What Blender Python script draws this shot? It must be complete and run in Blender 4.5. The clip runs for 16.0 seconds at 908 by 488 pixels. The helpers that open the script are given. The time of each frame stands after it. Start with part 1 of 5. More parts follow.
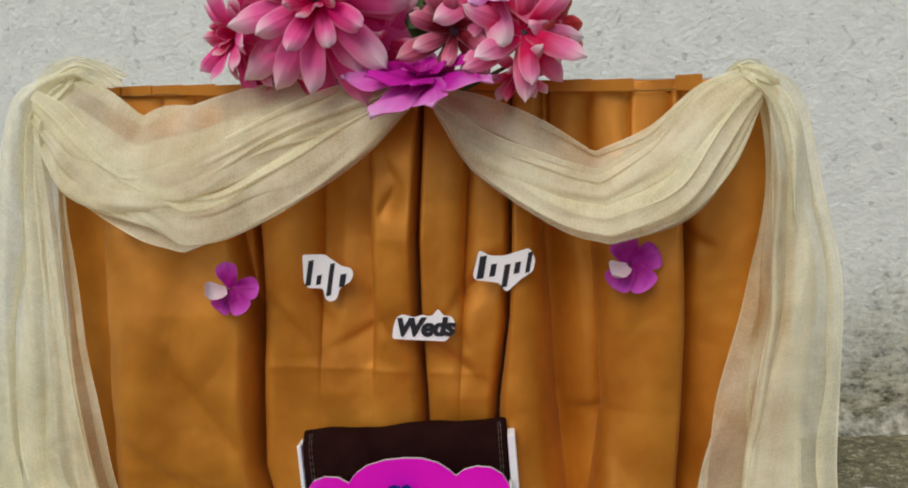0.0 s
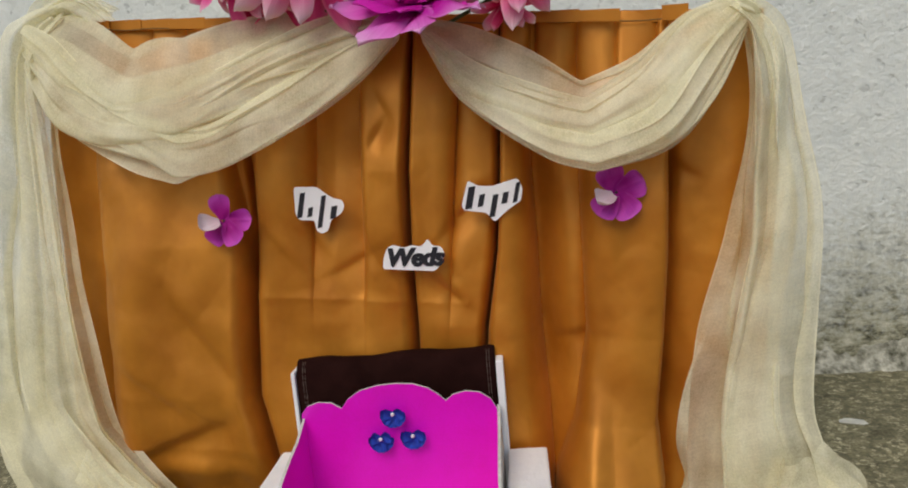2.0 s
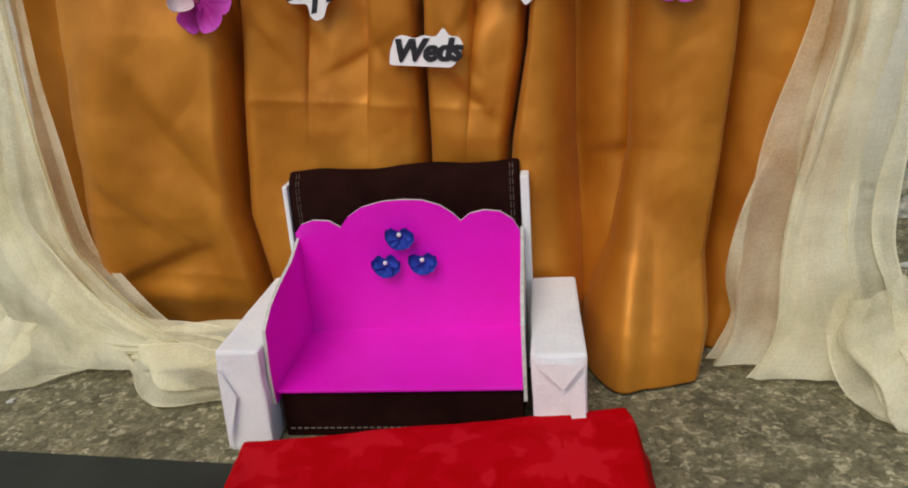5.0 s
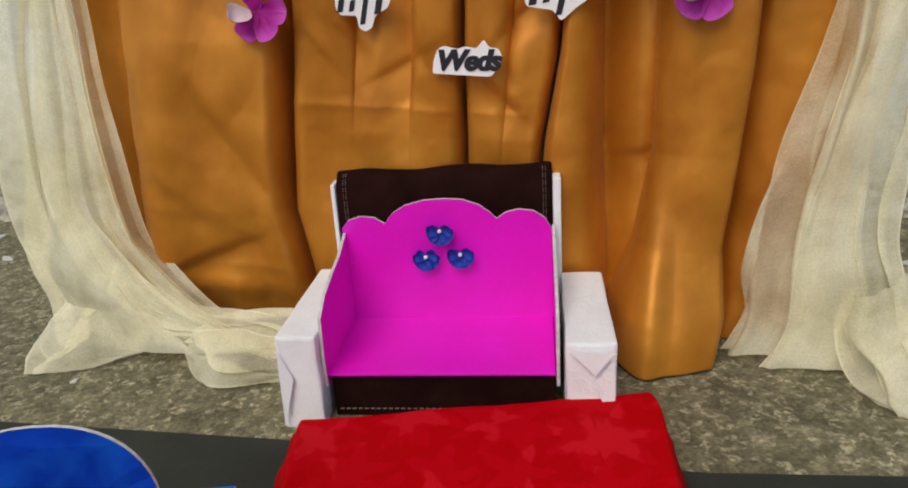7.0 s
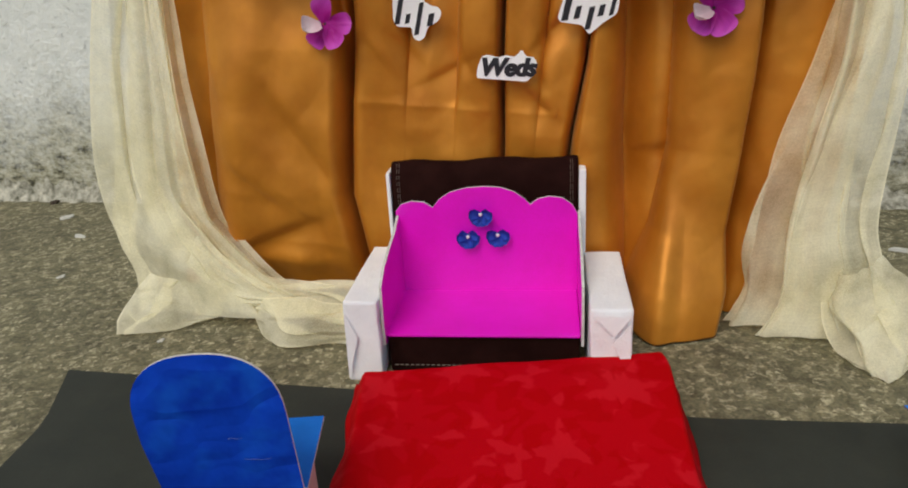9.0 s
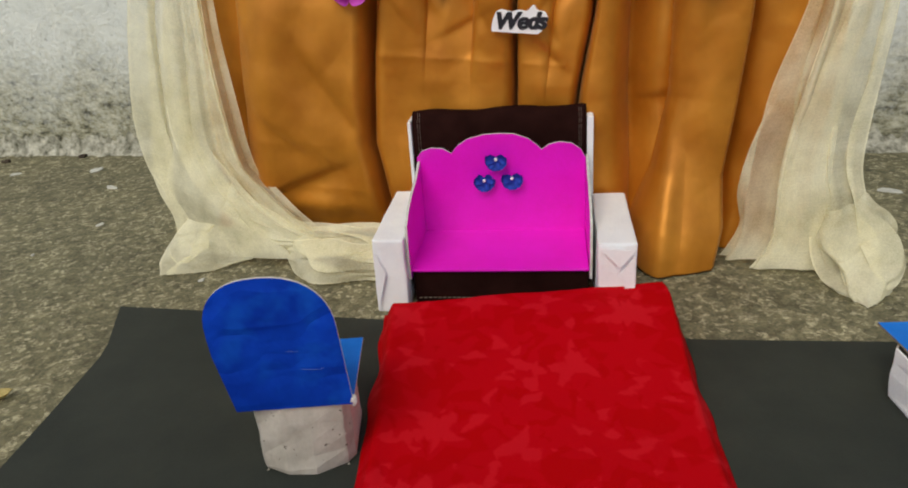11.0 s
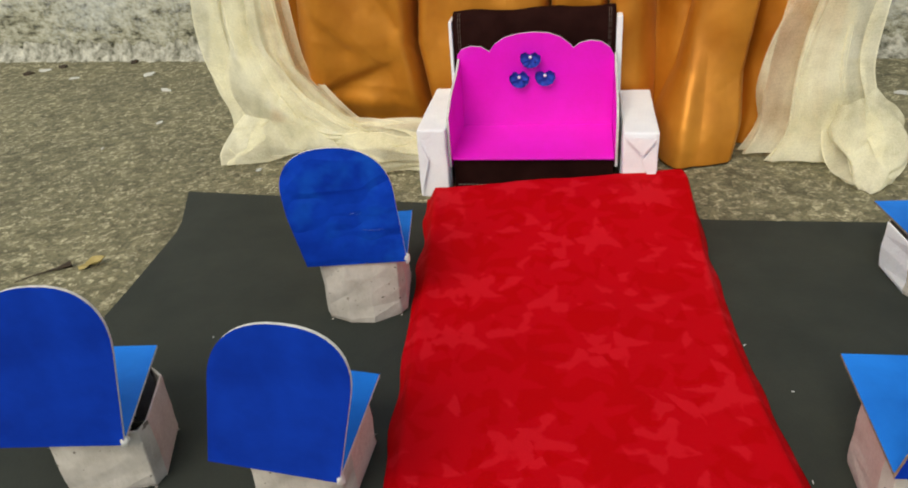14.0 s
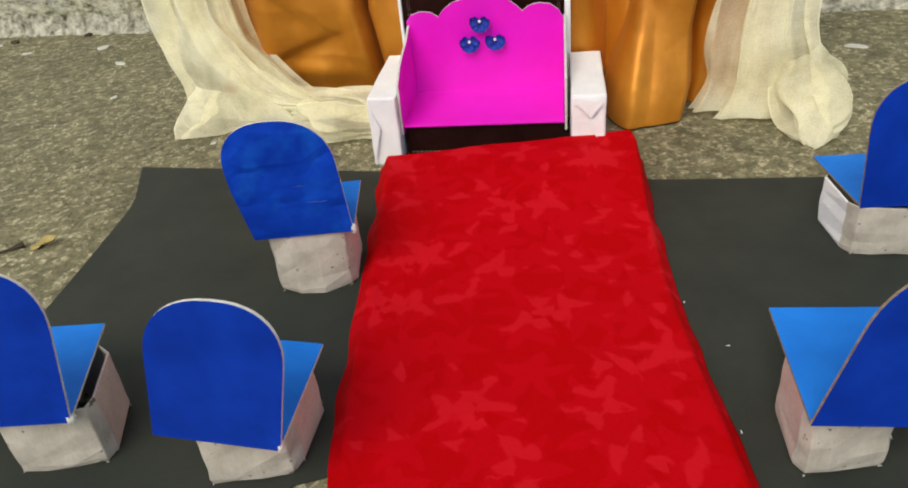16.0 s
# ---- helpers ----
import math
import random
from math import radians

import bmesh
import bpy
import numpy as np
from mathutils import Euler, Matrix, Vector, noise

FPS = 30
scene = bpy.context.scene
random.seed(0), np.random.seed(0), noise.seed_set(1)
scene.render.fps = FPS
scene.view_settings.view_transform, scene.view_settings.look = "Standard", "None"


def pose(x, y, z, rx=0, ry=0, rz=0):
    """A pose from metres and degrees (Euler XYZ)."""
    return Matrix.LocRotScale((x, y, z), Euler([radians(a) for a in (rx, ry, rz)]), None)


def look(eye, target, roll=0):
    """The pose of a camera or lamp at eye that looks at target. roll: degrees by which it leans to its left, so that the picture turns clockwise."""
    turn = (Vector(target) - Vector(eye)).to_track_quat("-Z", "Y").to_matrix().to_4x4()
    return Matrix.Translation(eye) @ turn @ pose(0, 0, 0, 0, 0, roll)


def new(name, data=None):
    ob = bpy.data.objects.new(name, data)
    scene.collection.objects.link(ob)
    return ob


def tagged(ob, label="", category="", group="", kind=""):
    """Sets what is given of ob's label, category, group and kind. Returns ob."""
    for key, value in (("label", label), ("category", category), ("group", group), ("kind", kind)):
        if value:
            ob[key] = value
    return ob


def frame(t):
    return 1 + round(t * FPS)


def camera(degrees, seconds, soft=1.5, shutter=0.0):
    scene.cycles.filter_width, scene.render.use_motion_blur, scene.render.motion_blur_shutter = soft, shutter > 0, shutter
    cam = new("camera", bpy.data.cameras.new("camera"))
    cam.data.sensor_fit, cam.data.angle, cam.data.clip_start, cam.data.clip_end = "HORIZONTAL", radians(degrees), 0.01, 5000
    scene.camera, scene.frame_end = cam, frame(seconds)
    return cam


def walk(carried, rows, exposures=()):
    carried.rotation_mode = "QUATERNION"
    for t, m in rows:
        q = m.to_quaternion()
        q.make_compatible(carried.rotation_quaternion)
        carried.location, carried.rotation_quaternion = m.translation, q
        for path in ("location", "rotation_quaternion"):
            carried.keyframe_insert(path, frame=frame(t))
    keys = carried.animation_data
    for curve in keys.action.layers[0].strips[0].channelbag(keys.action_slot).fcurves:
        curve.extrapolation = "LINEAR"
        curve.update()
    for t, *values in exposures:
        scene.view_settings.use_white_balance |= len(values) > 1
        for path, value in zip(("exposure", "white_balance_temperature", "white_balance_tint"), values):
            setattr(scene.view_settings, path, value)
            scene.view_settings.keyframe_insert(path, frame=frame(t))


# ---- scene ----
cam = camera(62.0, 16.0, soft=1.9)
# seconds, eye, yaw, pitch, roll
ROWS = [
    (0, 0.1016, 0.0536, 0.3659, 9.12, -6.58, -4.95),
    (0.5, 0.1069, 0.0391, 0.3612, 8.92, -7.44, -4.90),
    (1, 0.1116, 0.0358, 0.3587, 9.47, -8.24, -4.62),
    (1.5, 0.1073, 0.0367, 0.3467, 9.05, -8.33, -5.07),
    (2, 0.1065, 0.0398, 0.3391, 9.00, -9.19, -5.09),
    (2.5, 0.1023, 0.0534, 0.3273, 8.77, -10.43, -4.89),
    (3, 0.1041, 0.0688, 0.3148, 9.22, -11.63, -5.02),
    (3.5, 0.1023, 0.0884, 0.3049, 9.72, -13.75, -4.46),
    (4, 0.0991, 0.1070, 0.2892, 10.29, -16.77, -4.46),
    (4.5, 0.0928, 0.1193, 0.2745, 10.72, -18.45, -4.38),
    (7, 0.0673, 0.0753, 0.2961, 10.90, -19.95, -3.62),
    (7.5, 0.0616, 0.0587, 0.3044, 11.78, -20.29, -3.35),
    (8, 0.0600, 0.0301, 0.3096, 11.97, -20.20, -3.23),
    (10.5, 0.0600, -0.0578, 0.3353, 11.74, -23.14, -3.37),
    (11, 0.0568, -0.0730, 0.3331, 12.30, -24.15, -4.00),
    (11.5, 0.0575, -0.0864, 0.3342, 12.94, -25.15, -4.02),
    (12, 0.0576, -0.1034, 0.3343, 13.52, -25.88, -4.03),
    (12.5, 0.0575, -0.1195, 0.3352, 13.88, -26.58, -3.70),
    (13, 0.0591, -0.1324, 0.3336, 13.92, -27.68, -4.01),
    (13.5, 0.0601, -0.1433, 0.3337, 14.16, -28.48, -4.41),
    (14, 0.0603, -0.1518, 0.3343, 14.89, -29.82, -4.62),
    (14.5, 0.0597, -0.1581, 0.3360, 15.08, -30.76, -5.63),
    (15, 0.0649, -0.1628, 0.3375, 14.30, -31.80, -5.66),
    (15.5, 0.0710, -0.1585, 0.3376, 14.25, -32.35, -5.64),
    (16, 0.0878, -0.1506, 0.3384, 13.63, -32.70, -5.89),
]


def aim(x, y, z, yaw, pitch, roll):
    a, b = radians(yaw), radians(pitch)
    way = Vector((-math.sin(a) * math.cos(b), math.cos(a) * math.cos(b), math.sin(b)))
    eye = Vector((x, y, z))
    return look(eye, eye + way, roll)


walk(cam, [(r[0], aim(*r[1:])) for r in ROWS], [(0.0, -0.42, 7150, 9), (2.0, -0.47, 7150, 9), (4.5, -0.42, 7150, 9), (8.0, -0.34, 7200, 9), (11.0, -0.35, 7350, 7), (14.5, 0.02, 7500, 6), (16.0, 0.05, 7500, 6)])

# world and light: a bright overcast day
world = bpy.data.worlds.new("world")
scene.world = world
world.use_nodes = True
wn = world.node_tree
sky = wn.nodes.new("ShaderNodeTexSky")
sky.sky_type, sky.sun_disc, sky.sun_elevation, sky.sun_rotation = "NISHITA", False, radians(49), radians(196)
wn.links.new(sky.outputs[0], wn.nodes["Background"].inputs[0])
wn.nodes["Background"].inputs[1].default_value = 0.14
sun = new("sun", bpy.data.lights.new("sun", "SUN"))
sun.data.energy, sun.data.angle, sun.data.color = 2.2, radians(40), (1.0, 0.96, 0.89)
sun.matrix_world = look((-0.50, -1.35, 2.1), (0, 0.4, 0))


# ---------------------------------------------------------------- materials
def nodes_of(name):
    m = bpy.data.materials.new(name)
    m.use_nodes = True
    nt = m.node_tree
    return m, nt, nt.nodes["Principled BSDF"]


def add(nt, kind, **values):
    n = nt.nodes.new(kind)
    for k, v in values.items():
        n.inputs[k.replace("_", " ")].default_value = v
    return n


def coords(nt, which="Object", scale=(1, 1, 1)):
    t = nt.nodes.new("ShaderNodeTexCoord")
    mp = nt.nodes.new("ShaderNodeMapping")
    mp.inputs["Scale"].default_value = scale
    nt.links.new(t.outputs[which], mp.inputs["Vector"])
    return mp.outputs[0]


def noise_tex(nt, vec, scale, detail=5.0, rough=0.6):
    n = add(nt, "ShaderNodeTexNoise", Scale=scale, Detail=detail, Roughness=rough)
    nt.links.new(vec, n.inputs["Vector"])
    return n.outputs["Fac"]


def ramp(nt, fac, stops):
    r = nt.nodes.new("ShaderNodeValToRGB")
    while len(r.color_ramp.elements) < len(stops):
        r.color_ramp.elements.new(0.5)
    for e, (p, c) in zip(r.color_ramp.elements, stops):
        e.position = p
        e.color = (*c, 1) if len(c) == 3 else c
    nt.links.new(fac, r.inputs[0])
    return r.outputs[0]


def mixc(nt, fac, a, b, mode="MIX"):
    n = nt.nodes.new("ShaderNodeMix")
    n.data_type, n.blend_type = "RGBA", mode
    for sock, v in ((n.inputs[0], fac), (n.inputs[6], a), (n.inputs[7], b)):
        if isinstance(v, (int, float)):
            sock.default_value = v
        elif isinstance(v, tuple):
            sock.default_value = (*v, 1)
        else:
            nt.links.new(v, sock)
    return n.outputs[2]


def calc(nt, op, a, b=0.0):
    n = nt.nodes.new("ShaderNodeMath")
    n.operation = op
    for sock, v in ((n.inputs[0], a), (n.inputs[1], b)):
        if isinstance(v, (int, float)):
            sock.default_value = v
        else:
            nt.links.new(v, sock)
    return n.outputs[0]


def bump(nt, b, height, strength, distance):
    n = add(nt, "ShaderNodeBump", Strength=strength, Distance=distance)
    nt.links.new(height, n.inputs["Height"])
    nt.links.new(n.outputs[0], b.inputs["Normal"])


def plain(name, dark, light, scale=60.0, rough=0.7, relief=0.0004, fine=900.0, strength=0.5, gloss=0.5):
    """A surface that varies softly between two tones, with fine grain."""
    m, nt, b = nodes_of(name)
    vec = coords(nt)
    big, small = noise_tex(nt, vec, scale, 4), noise_tex(nt, vec, fine, 3)
    col = ramp(nt, big, [(0.3, dark), (0.7, light)])
    col = mixc(nt, 0.12, col, ramp(nt, small, [(0.3, (0.1, 0.1, 0.1)), (0.7, (0.9, 0.9, 0.9))]), "OVERLAY")
    nt.links.new(col, b.inputs["Base Color"])
    b.inputs["Roughness"].default_value = rough
    b.inputs["Specular IOR Level"].default_value = gloss
    bump(nt, b, calc(nt, "ADD", calc(nt, "MULTIPLY", big, 2.0), small), strength, relief)
    return m


def make_wall():
    m, nt, b = nodes_of("stucco_wall")
    vec = coords(nt)
    fine, mid, big = noise_tex(nt, vec, 150, 6, 0.65), noise_tex(nt, vec, 45, 5), noise_tex(nt, vec, 7, 5)
    sep = nt.nodes.new("ShaderNodeSeparateXYZ")
    nt.links.new(vec, sep.inputs[0])
    # dirt splashed up from the ground, with a ragged upper rim
    edge = calc(nt, "ADD", sep.outputs["Z"], calc(nt, "MULTIPLY", calc(nt, "SUBTRACT", big, 0.5), 0.22))
    edge = calc(nt, "ADD", edge, calc(nt, "MULTIPLY", calc(nt, "SUBTRACT", fine, 0.5), 0.2))
    low = ramp(nt, edge, [(0.05, (1, 1, 1)), (0.20, (0, 0, 0))])
    paint = ramp(nt, mid, [(0.3, (0.72, 0.75, 0.73)), (0.7, (0.83, 0.855, 0.825))])
    smear = noise_tex(nt, coords(nt, "Object", (0.7, 1, 1.5)), 55, 7, 0.74)
    dirt = ramp(nt, smear, [(0.37, (0.05, 0.048, 0.030)), (0.46, (0.27, 0.26, 0.18)), (0.56, (0.46, 0.445, 0.34)), (0.68, (0.66, 0.64, 0.53))])
    col = mixc(nt, low, paint, dirt)
    specks = ramp(nt, noise_tex(nt, vec, 85, 3, 0.5), [(0.30, (0.25, 0.26, 0.26)), (0.37, (1, 1, 1))])
    nt.links.new(mixc(nt, 0.35, col, specks, "MULTIPLY"), b.inputs["Base Color"])
    b.inputs["Roughness"].default_value = 0.9
    h = calc(nt, "ADD", calc(nt, "MULTIPLY", mid, 1.1), calc(nt, "ADD", calc(nt, "MULTIPLY", fine, 0.9), calc(nt, "MULTIPLY", specks, 0.25)))
    bump(nt, b, h, 0.55, 0.006)
    return m


def make_ground():
    m, nt, b = nodes_of("worn_concrete")
    vec = coords(nt)
    fine, mid, big = noise_tex(nt, vec, 260, 4, 0.6), noise_tex(nt, vec, 60, 6, 0.7), noise_tex(nt, vec, 5, 4)
    v = add(nt, "ShaderNodeTexVoronoi", Scale=170.0)
    nt.links.new(vec, v.inputs["Vector"])
    stone = ramp(nt, v.outputs["Color"], [(0.2, (0.11, 0.105, 0.066)), (0.55, (0.235, 0.22, 0.142)), (0.80, (0.74, 0.70, 0.53))])
    base = ramp(nt, mid, [(0.32, (0.105, 0.10, 0.062)), (0.5, (0.21, 0.20, 0.130)), (0.68, (0.34, 0.325, 0.22))])
    col = mixc(nt, ramp(nt, fine, [(0.42, (0, 0, 0)), (0.60, (0.70, 0.70, 0.70))]), base, stone)
    grit = add(nt, "ShaderNodeTexVoronoi", Scale=430.0)
    nt.links.new(vec, grit.inputs["Vector"])
    col = mixc(nt, 0.22, col, ramp(nt, grit.outputs["Color"], [(0.25, (0.12, 0.11, 0.09)), (0.5, (0.5, 0.49, 0.46)), (0.8, (0.95, 0.93, 0.86))]), "OVERLAY")
    col = mixc(nt, 0.70, col, ramp(nt, big, [(0.32, (0.56, 0.53, 0.45)), (0.66, (1.0, 0.96, 0.83))]), "MULTIPLY")
    col = mixc(nt, 0.55, col, ramp(nt, noise_tex(nt, vec, 21, 6, 0.65), [(0.34, (0.42, 0.42, 0.40)), (0.6, (1, 1, 1))]), "MULTIPLY")
    nt.links.new(col, b.inputs["Base Color"])
    b.inputs["Roughness"].default_value = 0.92
    bump(nt, b, calc(nt, "ADD", fine, mid), 0.7, 0.0016)
    return m


def make_curtain():
    m, nt, b = nodes_of("ochre_satin")
    vec = coords(nt)
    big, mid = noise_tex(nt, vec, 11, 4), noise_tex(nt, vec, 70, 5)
    # broad sheen and shade of the satin painted in as light and dark patches
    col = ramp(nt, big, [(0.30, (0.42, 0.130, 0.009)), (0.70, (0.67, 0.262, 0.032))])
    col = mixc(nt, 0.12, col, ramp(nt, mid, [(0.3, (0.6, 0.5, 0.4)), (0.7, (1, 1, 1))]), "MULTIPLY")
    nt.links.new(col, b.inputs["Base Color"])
    b.inputs["Metallic"].default_value = 0.30
    b.inputs["Roughness"].default_value = 0.42
    b.inputs["Specular IOR Level"].default_value = 0.7
    b.inputs["Specular Tint"].default_value = (1.0, 0.86, 0.52, 1)
    b.inputs["Sheen Weight"].default_value = 0.12
    b.inputs["Sheen Roughness"].default_value = 0.4
    b.inputs["Sheen Tint"].default_value = (1.0, 0.80, 0.40, 1)
    # twill threads
    w = add(nt, "ShaderNodeTexWave", Scale=420.0, Distortion=1.5, Detail=1.0)
    nt.links.new(vec, w.inputs["Vector"])
    h = calc(nt, "ADD", calc(nt, "MULTIPLY", w.outputs["Fac"], 0.05), calc(nt, "MULTIPLY", mid, 0.45))
    # soft crumples, some of them stretched down the cloth
    soft = noise_tex(nt, coords(nt, "Object", (1.0, 1.0, 0.55)), 38, 3, 0.5)
    h = calc(nt, "ADD", h, calc(nt, "MULTIPLY", soft, 2.2))
    bump(nt, b, h, 0.4, 0.0015)
    return m


def make_tulle(name="cream_tulle", low=0.40, high=0.66, hem=0.25):
    """Sheer net: threads that hide part of what lies behind, denser along its edges."""
    m, nt, b = nodes_of(name)
    uv, vec = coords(nt, "UV"), coords(nt)
    patch = noise_tex(nt, vec, 24, 3, 0.5)
    net = calc(nt, "ADD", calc(nt, "MULTIPLY", noise_tex(nt, coords(nt, "UV", (150, 9, 1)), 1.0, 2), 0.5), calc(nt, "MULTIPLY", noise_tex(nt, coords(nt, "UV", (6, 300, 1)), 1.0, 2), 0.5))
    speck = noise_tex(nt, vec, 700, 2, 0.6)
    col = ramp(nt, patch, [(0.3, (0.95, 0.895, 0.64)), (0.7, (0.97, 0.935, 0.73))])
    d, tr, clear = nt.nodes.new("ShaderNodeBsdfDiffuse"), nt.nodes.new("ShaderNodeBsdfTranslucent"), nt.nodes.new("ShaderNodeBsdfTransparent")
    nt.links.new(col, d.inputs[0])
    nt.links.new(col, tr.inputs[0])
    bm_ = add(nt, "ShaderNodeBump", Strength=0.25, Distance=0.0008)
    nt.links.new(calc(nt, "ADD", patch, calc(nt, "MULTIPLY", speck, 0.3)), bm_.inputs["Height"])
    nt.links.new(bm_.outputs[0], d.inputs["Normal"])
    body = nt.nodes.new("ShaderNodeMixShader")
    body.inputs[0].default_value = 0.25
    nt.links.new(d.outputs[0], body.inputs[1])
    nt.links.new(tr.outputs[0], body.inputs[2])
    cover = ramp(nt, patch, [(0.34, (low, low, low)), (0.64, (high, high, high))])
    cover = calc(nt, "ADD", cover, calc(nt, "MULTIPLY", calc(nt, "SUBTRACT", net, 0.5), 0.26))
    cover = calc(nt, "ADD", cover, calc(nt, "MULTIPLY", calc(nt, "SUBTRACT", speck, 0.5), 0.30))
    sep = nt.nodes.new("ShaderNodeSeparateXYZ")
    nt.links.new(uv, sep.inputs[0])
    cover = calc(nt, "ADD", cover, ramp(nt, sep.outputs[0], [(0.0, (hem, hem, hem)), (0.012, (0, 0, 0)), (0.988, (0, 0, 0)), (1.0, (hem, hem, hem))]))
    cl = nt.nodes.new("ShaderNodeClamp")
    nt.links.new(cover, cl.inputs[0])
    cl.inputs[1].default_value, cl.inputs[2].default_value = 0.05, 0.97
    out = nt.nodes.new("ShaderNodeMixShader")
    nt.links.new(cl.outputs[0], out.inputs[0])
    nt.links.new(clear.outputs[0], out.inputs[1])
    nt.links.new(body.outputs[0], out.inputs[2])
    nt.links.new(out.outputs[0], nt.nodes["Material Output"].inputs[0])
    return m


def make_red():
    m, nt, b = nodes_of("red_jacquard")
    vec = coords(nt)

    def leaves(scale, lobes, seed):
        """Leaf-shaped figures: a lobed outline round each cell's middle."""
        mp = nt.nodes.new("ShaderNodeMapping")
        mp.inputs["Location"].default_value = (seed, seed * 0.37, 0)
        mp.inputs["Scale"].default_value = (scale, scale, 0)
        wob_ = noise_tex(nt, vec, 34, 3, 0.6)
        off = nt.nodes.new("ShaderNodeVectorMath")
        off.operation = "ADD"
        nt.links.new(vec, off.inputs[0])
        cmb = nt.nodes.new("ShaderNodeCombineXYZ")
        nt.links.new(calc(nt, "MULTIPLY", calc(nt, "SUBTRACT", wob_, 0.5), 0.022), cmb.inputs[0])
        nt.links.new(calc(nt, "MULTIPLY", calc(nt, "SUBTRACT", noise_tex(nt, vec, 41, 3, 0.6), 0.5), 0.022), cmb.inputs[1])
        nt.links.new(cmb.outputs[0], off.inputs[1])
        nt.links.new(off.outputs[0], mp.inputs["Vector"])
        v = add(nt, "ShaderNodeTexVoronoi", Scale=1.0, Randomness=0.9)
        v.voronoi_dimensions = "2D"
        nt.links.new(mp.outputs[0], v.inputs["Vector"])
        d = nt.nodes.new("ShaderNodeVectorMath")
        d.operation = "SUBTRACT"
        nt.links.new(mp.outputs[0], d.inputs[0])
        nt.links.new(v.outputs["Position"], d.inputs[1])
        sep = nt.nodes.new("ShaderNodeSeparateXYZ")
        nt.links.new(d.outputs[0], sep.inputs[0])
        tint = nt.nodes.new("ShaderNodeSeparateXYZ")
        nt.links.new(v.outputs["Color"], tint.inputs[0])
        ang = calc(nt, "ADD", calc(nt, "ARCTAN2", sep.outputs[1], sep.outputs[0]), calc(nt, "MULTIPLY", tint.outputs[0], 6.28))
        wob = calc(nt, "POWER", calc(nt, "SUBTRACT", 1.0, calc(nt, "ABSOLUTE", calc(nt, "SINE", calc(nt, "MULTIPLY", ang, lobes / 2)))), 0.95)
        rim = calc(nt, "ADD", 0.29, calc(nt, "MULTIPLY", wob, 0.36))
        return ramp(nt, calc(nt, "SUBTRACT", rim, v.outputs["Distance"]), [(0.0, (0, 0, 0)), (0.08, (1, 1, 1))]), tint.outputs[1]

    one, _ = leaves(23, 5, 0.3)
    two, tone = leaves(18, 6, 5.1)
    fig = calc(nt, "ADD", calc(nt, "MULTIPLY", one, 0.6), calc(nt, "MULTIPLY", two, 0.55))
    grain = noise_tex(nt, vec, 700, 2)
    fig = calc(nt, "ADD", calc(nt, "MULTIPLY", fig, 0.72), calc(nt, "MULTIPLY", calc(nt, "SUBTRACT", grain, 0.5), 0.25))
    nt.links.new(ramp(nt, fig, [(0.0, (0.43, 0.0, 0.003)), (0.45, (0.47, 0.0005, 0.006)), (1.0, (0.56, 0.0075, 0.017))]), b.inputs["Base Color"])
    nt.links.new(calc(nt, "SUBTRACT", 0.8, calc(nt, "MULTIPLY", fig, 0.15)), b.inputs["Roughness"])
    b.inputs["Specular IOR Level"].default_value = 0.06
    bump(nt, b, grain, 0.3, 0.0006)
    return m


def make_petal(name, base, mid, tip, rough=0.55):
    """Colour runs along the petal from its root to its tip."""
    m, nt, b = nodes_of(name)
    t = nt.nodes.new("ShaderNodeTexCoord")
    sep = nt.nodes.new("ShaderNodeSeparateXYZ")
    nt.links.new(t.outputs["UV"], sep.inputs[0])
    info = nt.nodes.new("ShaderNodeObjectInfo")
    vein = noise_tex(nt, coords(nt, "UV", (18, 1.2, 1)), 1.0, 3)
    pos = calc(nt, "ADD", sep.outputs[1], calc(nt, "MULTIPLY", calc(nt, "SUBTRACT", vein, 0.5), 0.16))
    pos = calc(nt, "ADD", pos, calc(nt, "MULTIPLY", calc(nt, "SUBTRACT", info.outputs["Random"], 0.5), 0.25))
    col = ramp(nt, pos, [(0.26, base), (0.62, mid), (0.98, tip)])
    rim = calc(nt, "ABSOLUTE", calc(nt, "SUBTRACT", sep.outputs[0], 0.5))
    col = mixc(nt, ramp(nt, rim, [(0.36, (0, 0, 0)), (0.5, (0.22, 0.22, 0.22))]), col, tip)
    col = mixc(nt, 0.12, col, ramp(nt, vein, [(0.35, (0.55, 0.55, 0.55)), (0.6, (1, 1, 1))]), "MULTIPLY")
    nt.links.new(col, b.inputs["Base Color"])
    b.inputs["Roughness"].default_value = rough
    b.inputs["Specular IOR Level"].default_value = 0.22
    crease = calc(nt, "SUBTRACT", 1.0, ramp(nt, rim, [(0.0, (0, 0, 0)), (0.09, (1, 1, 1))]))
    bump(nt, b, calc(nt, "SUBTRACT", vein, calc(nt, "MULTIPLY", crease, 0.8)), 0.5, 0.0012)
    # thin cloth: part of the light comes through
    tr, mix = nt.nodes.new("ShaderNodeBsdfTranslucent"), nt.nodes.new("ShaderNodeMixShader")
    nt.links.new(col, tr.inputs[0])
    mix.inputs[0].default_value = 0.12
    nt.links.new(b.outputs[0], mix.inputs[1])
    nt.links.new(tr.outputs[0], mix.inputs[2])
    nt.links.new(mix.outputs[0], nt.nodes["Material Output"].inputs[0])
    return m


